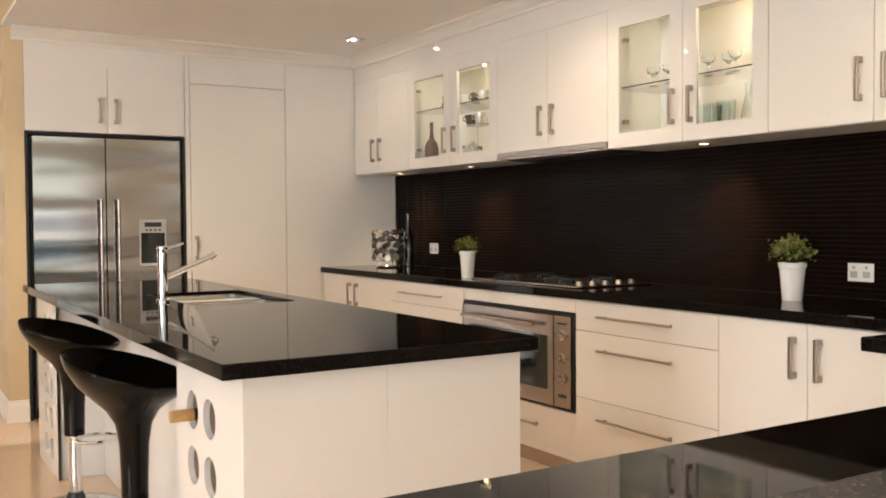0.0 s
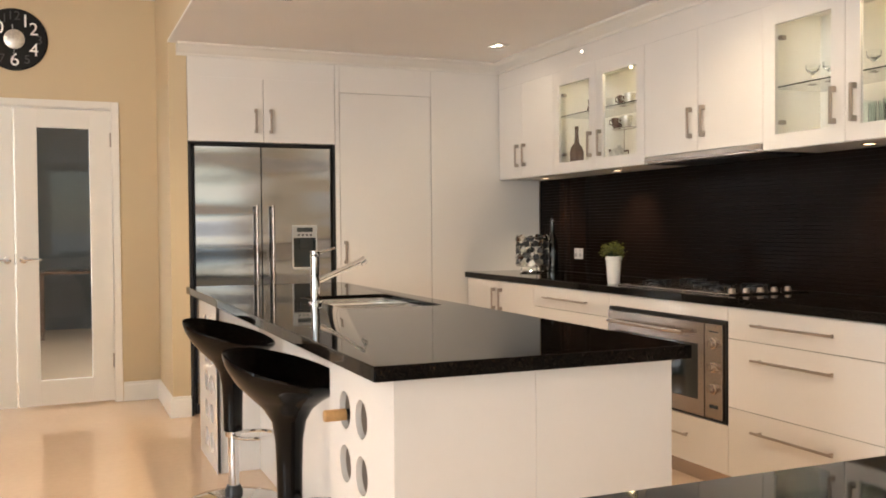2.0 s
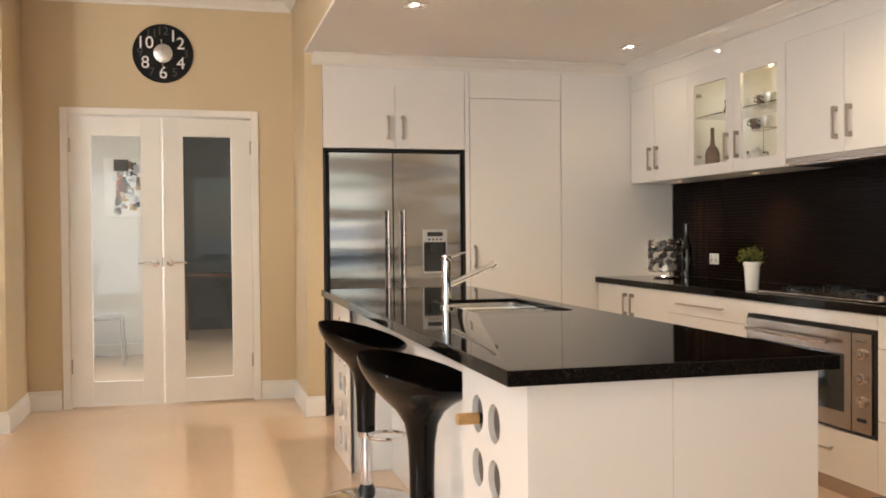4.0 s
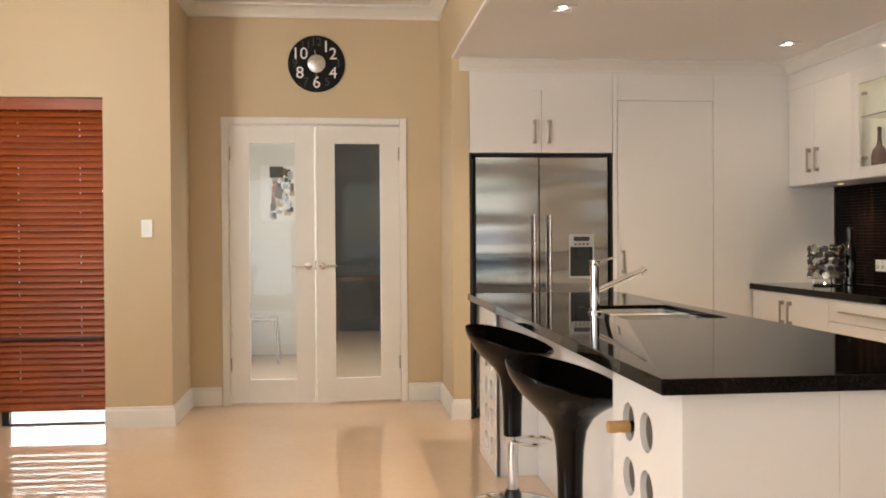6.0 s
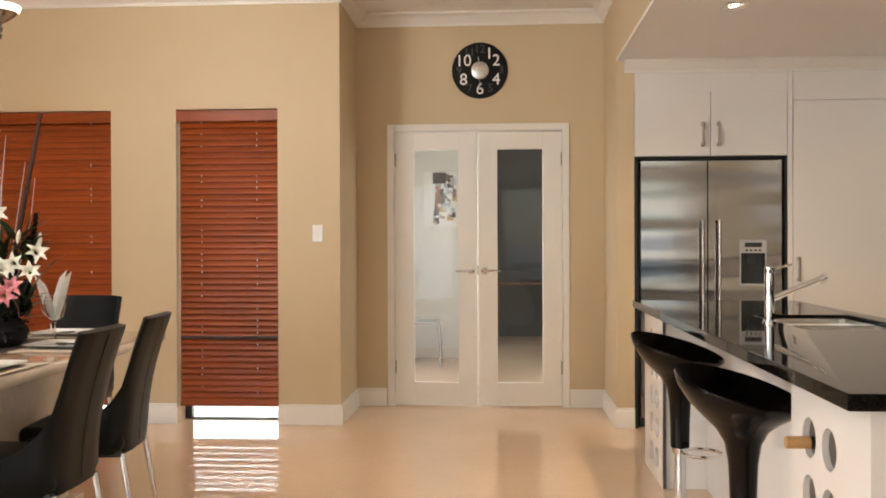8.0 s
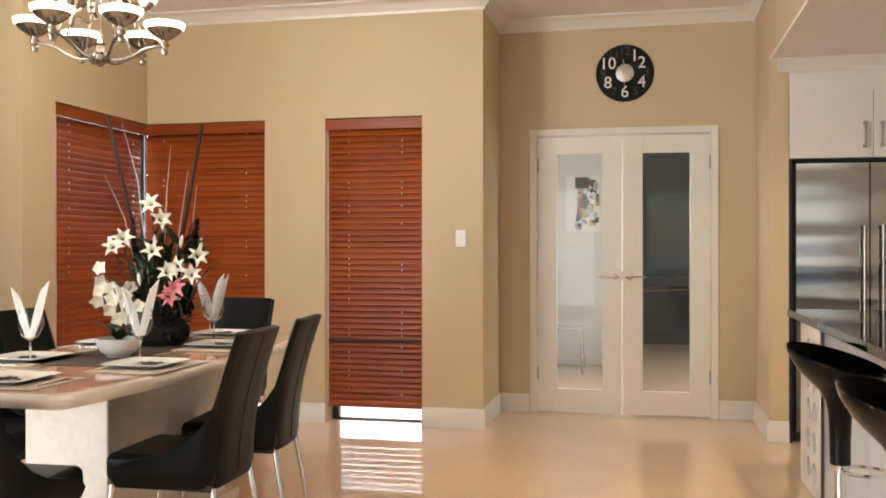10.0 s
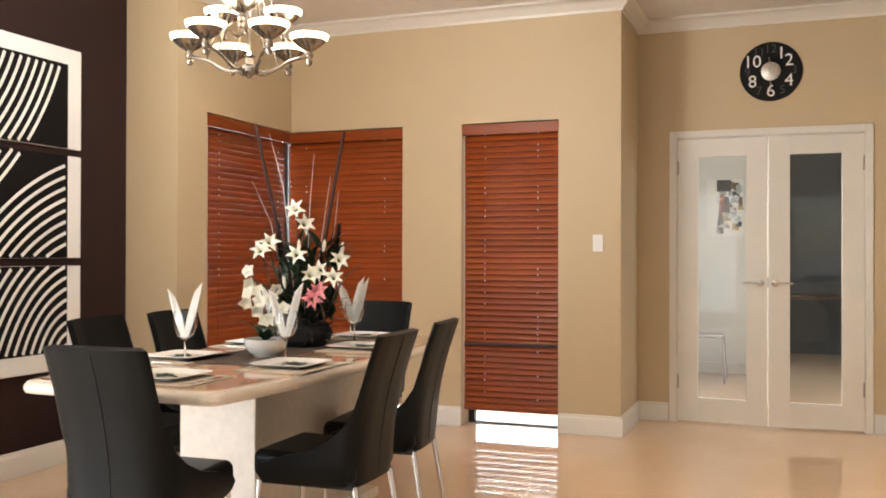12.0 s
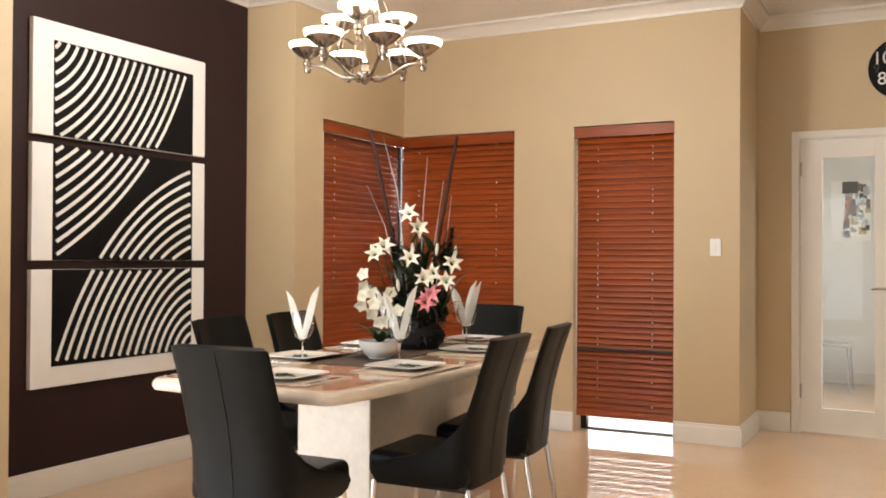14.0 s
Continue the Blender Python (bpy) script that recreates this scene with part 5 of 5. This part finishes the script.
place_setting(-1.915, 3.27, 180, -0.125, 0.15)
place_setting(-1.970, 4.02, 180, -0.175, 0.27)
place_setting(-2.52, 3.36, 0, None, 0)
place_setting(-2.55, 4.02, 0, 0.05, 0.08)
place_setting(-2.23, 4.58, -90, -0.04, -0.08)
place_setting(-2.17, 2.78, 90, -0.26, 0.48)

# ---- orchid bowl ----
def petal(length, width, curl, cup=0.25, n=6, tip=0.5):
    """A petal along +x that bends down at its end."""
    bm = bmesh.new()
    rows = []
    for i in range(n + 1):
        t = i / n
        w = width * math.sin(math.pi * (0.06 + 0.92 * t ** tip)) ** 0.8
        x = length * t
        z = curl * length * (0.5 * math.sin(t * math.pi * 0.6) - 0.7 * t ** 3)
        rows.append([bm.verts.new((x, w * s, z - cup * w * (1 - abs(s)) + 0.001 * s)) for s in (-1, -0.5, 0, 0.5, 1)])
    for a, b in zip(rows, rows[1:]):
        for k in range(4):
            bm.faces.new((a[k], a[k + 1], b[k + 1], b[k]))
    return bm


def flower_bm(count, length, width, curl, lift, rnd):
    out = []
    for k in range(count):
        out.append(moved(petal(length * rnd.uniform(0.9, 1.08), width * rnd.uniform(0.9, 1.1), curl), Matrix.Rotation(2 * math.pi * k / count + rnd.uniform(-0.1, 0.1), 4, "Z") @ Matrix.Rotation(-lift + (0.12 if k % 2 else 0), 4, "Y")))
    return merge(*out)


def facing(at, way, roll=0.0):
    q = Vector(way).normalized().to_track_quat("Z", "Y")
    return Matrix.Translation(at) @ q.to_matrix().to_4x4() @ Matrix.Rotation(roll, 4, "Z")


rf = random.Random(12)
OX, OY = -2.21, 3.54
orch = thing("orchid_bowl", pose(OX, OY, TZ + 0.0045), "white orchids in a low white ceramic bowl", "plant")
part("bowl", lathe([(0, 0), (0.050, 0), (0.052, 0.006), (0.075, 0.022), (0.092, 0.05), (0.097, 0.078), (0.091, 0.078), (0.085, 0.05), (0, 0.045)], 36), M_PORCELAIN, orch, "pale glazed bowl")
part("soil", lathe([(0, 0.062), (0.06, 0.068), (0.088, 0.064), (0.088, 0.055), (0, 0.055)], 24), M_FUZZ, orch)
for a, L in ((2.6, 0.13), (3.6, 0.17), (0.6, 0.12), (1.5, 0.11), (5.2, 0.12)):
    part("leaf", moved(petal(L * 1.15, 0.028, 0.5, 0.1), Matrix.Translation((0, 0, 0.07)) @ Matrix.Rotation(a, 4, "Z") @ Matrix.Rotation(-0.45, 4, "Y")), M_LEAF, orch)
for i, (dx, dy, h) in enumerate(((-0.075, -0.02, 0.37), (0.0, -0.04, 0.29), (0.06, 0.0, 0.30))):
    part("stalk", tube([(dx * 0.1, dy * 0.1, 0.065), (dx * 0.35, dy * 0.3, h * 0.6), (dx * 0.8, dy * 0.8, h * 0.95), (dx, dy, h)], 0.0025, 6), M_LEAF, orch)
    for k in range(4):
        at = (dx + rf.uniform(-0.035, 0.035), dy + rf.uniform(-0.04, 0.02), h - k * 0.045 + rf.uniform(-0.01, 0.01))
        part("blossom", moved(flower_bm(5, 0.033, 0.0215, 0.35, 0.3, rf), facing(at, (0.55 + rf.uniform(-0.5, 0.4), -0.85, rf.uniform(-0.1, 0.3)), rf.uniform(0, 6))), M_PETAL, orch)

# ---- tall flower arrangement ----
FX, FY = -2.29, 4.02
arr = thing("flower_arrangement", pose(FX, FY, TZ + 0.0045), "tall arrangement of white lilies, dark canes and black feathers", "flowers")
base = lathe([(0, 0), (0.10, 0), (0.135, 0.03), (0.14, 0.07), (0.10, 0.115), (0.05, 0.13), (0, 0.13)], 32)
for v in base.verts:
    v.co *= 1 + 0.10 * noise.noise(v.co * 22)
ruff = []
for k in range(170):
    ang, zz = rf.uniform(0, 6.283), rf.uniform(0.01, 0.12)
    ruff.append(moved(petal(rf.uniform(0.05, 0.085), 0.010, 0.4, 0.05, 4), Matrix.Rotation(ang, 4, "Z") @ Matrix.Translation((0.10 - 0.35 * max(0, zz - 0.06), 0, zz)) @ Matrix.Rotation(-rf.uniform(-0.2, 1.2), 4, "Y")))
part("feather_ruff", merge(*ruff), M_FUZZ, arr, "ruffled black feathers")
part("container", base, M_FUZZ, arr, "low black feathered container")
RT = Vector((0.86, 0.51, 0))    # the arrangement's broad side
FW = Vector((0.45, -0.89, 0))   # its face
def ap(s, h, f=0.0):
    return RT * s + FW * f + Vector((0, 0, 0.10 + (h - 0.10) * 1.18))
for s0, s1, h in ((-0.02, -0.235, 0.93), (0.03, 0.195, 0.91)):
    part("cane", tube([ap(s0, 0.10), ap((s0 + s1) * 0.5, h * 0.55), ap(s1, h)], [0.0105, 0.010, 0.009], 8), M_STICK, arr, "thick dark brown cane")
for s0, s1, s2, h in ((-0.03, -0.10, -0.17, 0.90), (-0.05, -0.16, -0.25, 0.70), (0.0, 0.03, 0.05, 0.82), (0.05, 0.10, 0.13, 0.72), (0.06, 0.15, 0.17, 0.66)):
    part("twig", tube([ap(s0, 0.10), ap(s1 * 0.6, h * 0.4, 0.01), ap(s1, h * 0.75, -0.01), ap(s2, h)], [0.0035, 0.003, 0.0024, 0.0012], 6), M_TWIG, arr, "pale curly twig")
for s, h, top in ((-0.125, 0.33, 0.52), (0.175, 0.32, 0.52), (0.09, 0.20, 0.36), (0.13, 0.12, 0.26)):
    out = []
    for k in range(60):
        t = k / 60
        a = k * 2.4
        out.append(moved(petal(0.046 * (1 - 0.5 * t), 0.009, 0.2, 0.0, 3), Matrix.Translation(ap(s * (0.85 + 0.15 * t), h + (top - h) * t)) @ Matrix.Rotation(a, 4, "Z") @ Matrix.Rotation(-0.9, 4, "Y")))
    part("feather_plume", merge(*out), M_FUZZ, arr, "black feather plume")
lilies = [(-0.03, 0.57, 0.05, M_PETAL), (0.0, 0.51, 0.06, M_PETAL), (-0.03, 0.385, 0.10, M_PETAL), (0.03, 0.30, 0.12, M_PETAL), (0.17, 0.365, 0.08, M_PETAL), (0.15, 0.29, 0.10, M_PETAL),
          (0.075, 0.235, 0.13, M_PINK), (0.05, 0.21, 0.14, M_PINK), (-0.20, 0.40, 0.05, M_PETAL), (-0.165, 0.435, 0.05, M_PETAL), (0.09, 0.33, 0.09, M_PETAL)]
for s, h, f, mt in lilies:
    part("stem", tube([ap(s * 0.3, 0.10), ap(s * 0.8, h * 0.7, f * 0.4), ap(s, h, f)], 0.003, 6), M_LEAF, arr)
    part("lily", moved(flower_bm(6, 0.062, 0.0200, 0.75, 0.75, rf), facing(ap(s, h, f), (FW * 0.9 + RT * rf.uniform(-0.5, 0.4) + Vector((0, 0, rf.uniform(0.0, 0.6)))), rf.uniform(0, 6))), mt, arr, "pink-centred lily" if mt is M_PINK else "open white lily")
    part("lily_heart", moved(flower_bm(6, 0.024, 0.006, 0.5, 0.95, rf), facing(ap(s, h, f + 0.004), FW, rf.uniform(0, 6))), M_HERB, arr, "yellow-green lily centre")
for s, h in ((-0.02, 0.43), (0.10, 0.43), (0.19, 0.42), (-0.09, 0.28)):
    part("bud", moved(lathe([(0, -0.035), (0.007, -0.02), (0.010, 0.0), (0.008, 0.02), (0, 0.036)], 10), Matrix.Translation(ap(s, h, 0.05)) @ Matrix.Rotation(rf.uniform(-0.3, 0.3), 4, "Y")), M_PETAL, arr)
for k in range(130):
    s, h = rf.uniform(-0.16, 0.24), rf.uniform(0.10, 0.50)
    d = (RT * rf.uniform(-1, 1) + FW * rf.uniform(-0.3, 1.0) + Vector((0, 0, rf.uniform(0.1, 1.0))))
    part("leaf", moved(petal(rf.uniform(0.09, 0.17), rf.uniform(0.015, 0.028), 0.3, 0.15), Matrix.Translation(ap(s * 0.65, h * 0.85, 0.0)) @ d.normalized().to_track_quat("X", "Z").to_matrix().to_4x4()), M_LEAF, arr)
for s, d in ((-0.06, (-0.75, -0.2, 0.55)), (-0.03, (-0.55, 0.1, 0.8)), (0.12, (0.5, 0.2, 0.8))):
    part("broad_leaf", moved(petal(0.30, 0.055, 0.25, 0.12, 8), Matrix.Translation(ap(s, 0.16, 0.03)) @ Vector(d).normalized().to_track_quat("X", "Z").to_matrix().to_4x4()), M_LEAF, arr, "broad dark green leaf")
part("cane_loop", tube([ap(0.02 + 0.085 * math.cos(a), 0.13 + 0.10 * math.sin(a), 0.13) for a in [math.pi * k / 12 for k in range(13)]], 0.005, 8), M_STICK, arr, "bent dark cane")

# ---- chandelier ----
CX, CY = -2.350, 3.62
chd = thing("chandelier", pose(CX, CY, 0), "satin nickel chandelier with nine lit opal glass bowls", "chandelier")
M_NICKEL = mat("polished_nickel", (0.40, 0.35, 0.30), 0.22, metal=1.0, var=0.05)
part("canopy", lathe([(0, CEIL - 0.05), (0.03, CEIL - 0.045), (0.055, CEIL - 0.015), (0.06, CEIL - 0.001), (0, CEIL - 0.001)], 24), M_NICKEL, chd)
part("rod", tube([(0, 0, CEIL - 0.045), (0, 0, 2.07)], 0.006, 8), M_NICKEL, chd)
part("hub", lathe([(0, 2.026), (0.012, 2.030), (0.020, 2.043), (0.042, 2.053), (0.045, 2.073), (0.025, 2.088), (0.018, 2.118), (0.028, 2.128), (0.012, 2.148), (0, 2.148)], 24), M_NICKEL, chd)
part("upper_hub", lathe([(0, 2.345), (0.026, 2.35), (0.030, 2.375), (0.018, 2.40), (0.014, 2.45), (0, 2.455)], 24), M_FROST, chd, "glowing opal glass centre")
BOWL = [(0.014, 0.0), (0.016, 0.011), (0.037, 0.024), (0.062, 0.042), (0.078, 0.060)]
OPAL = [(0.0785, 0.060), (0.0855, 0.070), (0.0885, 0.085), (0.084, 0.087), (0.078, 0.073), (0.055, 0.053), (0, 0.041)]


def chandelier_arm(a, r, z, z_from):
    c, s = math.cos(a), math.sin(a)
    path = []
    for k in range(13):
        t = k / 12
        rr = 0.03 + (r - 0.03) * t
        path.append((rr * c, rr * s, z_from + (z - 0.014 - z_from) * (3 * t * t - 2 * t ** 3) - 0.016 * math.sin(math.pi * min(1, t * 1.6)) * (1 if t < 0.625 else 0)))
    part("arm", tube(path, 0.0075, 10), M_NICKEL, chd)
    sh = part("cup", moved(lathe([(0, -0.055), (0.013, -0.05), (0.017, -0.035), (0.012, -0.025), (0.020, -0.012), (0.020, 0.0), (0.014, 0.003)] + BOWL, 28), Matrix.Translation((r * c, r * s, z))), M_NICKEL, chd, "polished metal cup")
    part("shade", moved(lathe(OPAL, 28), Matrix.Translation((r * c, r * s, z))), M_FROST, sh, "lit opal glass bowl")


for k in range(6):
    chandelier_arm(math.radians(20 + 60 * k), 0.272, 2.138, 2.064)
for k in range(3):
    chandelier_arm(math.radians(50 + 120 * k), 0.160, 2.272, 2.240)
for k in range(6):
    a = math.radians(20 + 60 * k)
    part("stay", tube([(0.272 * 0.72 * math.cos(a), 0.272 * 0.72 * math.sin(a), 2.112), (0.13 * math.cos(a), 0.13 * math.sin(a), 2.30), (0.05 * math.cos(a), 0.05 * math.sin(a), 2.52), (0.012 * math.cos(a), 0.012 * math.sin(a), 2.66)], 0.0045, 8), M_NICKEL, chd)
lamp("chandelier_lamp", "POINT", pose(CX, CY, 2.62), 78, (1.0, 0.96, 0.91), 0.12)

# ---- striped wall art ----
AY0, AY1, AZ0, AZ1 = 3.148, 4.400, 0.555, 2.428
IN_Y0, IN_Y1, IN_Z0, IN_Z1 = AY0 + 0.125, AY1 - 0.112, AZ0 + 0.105, AZ1 - 0.095
PANELS = [(1.842, AZ1), (1.203, 1.800), (AZ0, 1.157)]
curves = []
W_IN, H_IN = IN_Y1 - IN_Y0, IN_Z1 - IN_Z0
def sweep(corner_y, corner_z, sy, sz, cy, cz):
    """A curve from the upright side to the level side of a field, bent towards its corner."""
    out = []
    for i in range(61):
        t = i / 60
        y = 2 * t * (1 - t) * cy * sy + t * t * sy
        z = (1 - t) ** 2 * sz + 2 * t * (1 - t) * (1 - cz) * sz
        out.append((corner_y + y, corner_z + z))
    return out


for k in range(17):
    f = (k + 0.6) / 16.6
    curves.append(sweep(IN_Y0, IN_Z1, W_IN * 0.94 * f, -H_IN * 0.665 * f, 0.74, 0.37))
    curves.append(sweep(IN_Y1, IN_Z0, -W_IN * 0.98 * f, H_IN * 0.65 * f, 0.70, 0.23))


def stripe_bm(pts, width):
    bm = bmesh.new()
    rows = []
    for i, p in enumerate(pts):
        a, b = Vector(pts[max(0, i - 1)]), Vector(pts[min(len(pts) - 1, i + 1)])
        d = (b - a)
        if d.length < 1e-6:
            continue
        n = Vector((-d.y, d.x)).normalized() * width / 2
        rows.append([bm.verts.new((XA + x, p[0] + n.x * s, p[1] + n.y * s)) for x, s in ((0.036, -1), (0.0385, -1), (0.0385, 1), (0.036, 1))])
    for a, b in zip(rows, rows[1:]):
        for k in range(4):
            j = (k + 1) % 4
            bm.faces.new((a[k], b[k], b[j], a[j]))
    return bm


for i, (z0, z1) in enumerate(PANELS):
    art = thing("art_panel", Matrix.Identity(4), "black and white canvas with flowing curved stripes", "picture", "striped wall art")
    part("canvas", bx(XA + 0.002, XA + 0.032, AY0, AY1, z0, z1, 0.003), M_PAINTW, art)
    q0, q1 = max(z0 + 0.0, IN_Z0), min(z1, IN_Z1)
    part("black_field", bx(XA + 0.0325, XA + 0.036, IN_Y0, IN_Y1, q0 + (0.001 if q0 == z0 else 0), q1 - (0.001 if q1 == z1 else 0)), M_INK, art)
    for c in curves:
        run = []
        for p in c + [(0, -9)]:
            ok = q0 + 0.004 <= p[1] <= q1 - 0.004 and IN_Y0 + 0.004 <= p[0] <= IN_Y1 - 0.004
            if ok:
                run.append(p)
            else:
                if len(run) > 3:
                    part("stripe", stripe_bm(run, 0.0190), M_PAINTW, art)
                run = []

# ---- clock and switch ----
clk = thing("wall_clock", pose(-0.182, YD - 0.001, 2.538), "round black wall clock with white numerals", "clock")
part("face", moved(lathe([(0, 0), (0.206, 0), (0.211, 0.004), (0.211, 0.012), (0.206, 0.016), (0, 0.016)], 64), Matrix.Rotation(radians(90), 4, "X")), M_FACE, clk)
part("centre_disc", moved(lathe([(0, 0.0165), (0.066, 0.0165), (0.066, 0.021), (0.062, 0.0235), (0, 0.0235)], 40), Matrix.Rotation(radians(90), 4, "X")), M_SILVER, clk, "brushed silver centre disc")
M_DIM = mat("dim_numeral", (0.085, 0.085, 0.085), 0.25, var=0.1)
for n in range(1, 13):
    bright = n in (1, 2, 4, 6, 8, 10)
    cu = bpy.data.curves.new("numeral", "FONT")
    cu.body, cu.size, cu.extrude = str(n), 0.122 if bright else 0.085, 0.001
    cu.align_x, cu.align_y = "CENTER", "CENTER"
    tmp = new("numeral", cu)
    bpy.context.view_layer.update()
    me = bpy.data.meshes.new_from_object(tmp.evaluated_get(bpy.context.evaluated_depsgraph_get()))
    bpy.data.objects.remove(tmp)
    me.materials.clear()
    me.materials.append(M_PAINTW if bright else M_DIM)
    a = radians(90 - 30 * n)
    r = 0.142 if bright else 0.158
    piece("numeral", me, Matrix.Translation((r * math.cos(a), -0.0185, r * math.sin(a))) @ Matrix.Rotation(radians(90), 4, "X"), clk)
for a, L, w in ((97, 0.10, 0.006), (-92, 0.145, 0.004)):
    part("hand_bar", moved(bx(0.055, L, -w / 2, w / 2, 0, 0.0015), Matrix.Translation((0, -0.0225, 0)) @ Matrix.Rotation(radians(90), 4, "X") @ Matrix.Rotation(radians(a), 4, "Z")), M_GREY, clk)
sw = thing("light_switch", pose(-1.274, YW - 0.001, 1.308), "white light switch plate on the beige wall", "switch")
part("plate", bx(-0.036, 0.036, -0.009, 0, -0.058, 0.058, 0.003), M_PORCELAIN, sw)
for z in (-0.018, 0.018):
    part("rocker", bx(-0.008, 0.008, -0.012, -0.009, z - 0.012, z + 0.012, 0.001), M_PORCELAIN, sw)

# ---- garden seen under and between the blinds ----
# self-lit panels added outside, bright behind the slats and in the floor's reflection
M_BACKGLOW = mat("backdrop_glow", (0.8, 0.8, 0.8), 0.9, var=0.02, emit=(0.95, 0.98, 1.0), emit_power=8.0)
structure("backdrop", merge(bx(-14.0, -1.45, 12.0, 12.1, -0.14, 2.05), bx(-14.0, -1.45, 14.0, 14.1, -0.14, 9.0), bx(-14.1, -14.0, 4.0, 14.0, -0.14, 9.0)), M_BACKGLOW, "glowing panels added outside in place of the bright outdoors")
# unseen hedge, added to block the glowing panels from the upper slat gaps
rh = random.Random(8)
hv, hf = [], []
for k in range(11000):
    p = Vector((rh.uniform(-6.1, -1.5) if k % 5 > 2 else rh.uniform(-5.2, -2.4), 12.5 + rh.uniform(-0.3, 0.35), rh.uniform(-0.1, 4.6) if k % 5 > 2 else rh.uniform(1.7, 3.4)))
    u = Vector((rh.uniform(-1, 1), rh.uniform(-1, 1), rh.uniform(-1, 1))).normalized() * rh.uniform(0.06, 0.13)
    w = u.cross(Vector((rh.uniform(-1, 1), rh.uniform(-1, 1), rh.uniform(-1, 1)))).normalized() * rh.uniform(0.03, 0.06)
    n = len(hv)
    hv += [p - u, p + w, p + u, p - w]
    hf.append((n, n + 1, n + 2, n + 3))
hedge_me = bpy.data.meshes.new("hedge")
hedge_me.from_pydata(hv, [], hf)
hedge_me.materials.append(M_LEAF)
tagged(new("hedge", hedge_me), "tall dense dark green hedge added to keep the slat gaps dark", "hedge", kind="stuff")
for gx, gy, seed in ((-2.35, 8.6, 1), (-1.95, 8.9, 2), (-3.1, 8.8, 3)):
    pl = thing("strappy_plant", pose(gx, gy, -0.14), "spiky green garden plant beside the window", "plant", "garden plants")
    rg = random.Random(seed)
    for k in range(16):
        part("leaf", moved(petal(rg.uniform(0.35, 0.6), 0.02, 0.5, 0.1, 6), Matrix.Rotation(rg.uniform(0, 6.28), 4, "Z") @ Matrix.Rotation(-rg.uniform(0.7, 1.35), 4, "Y")), M_LEAF, pl)
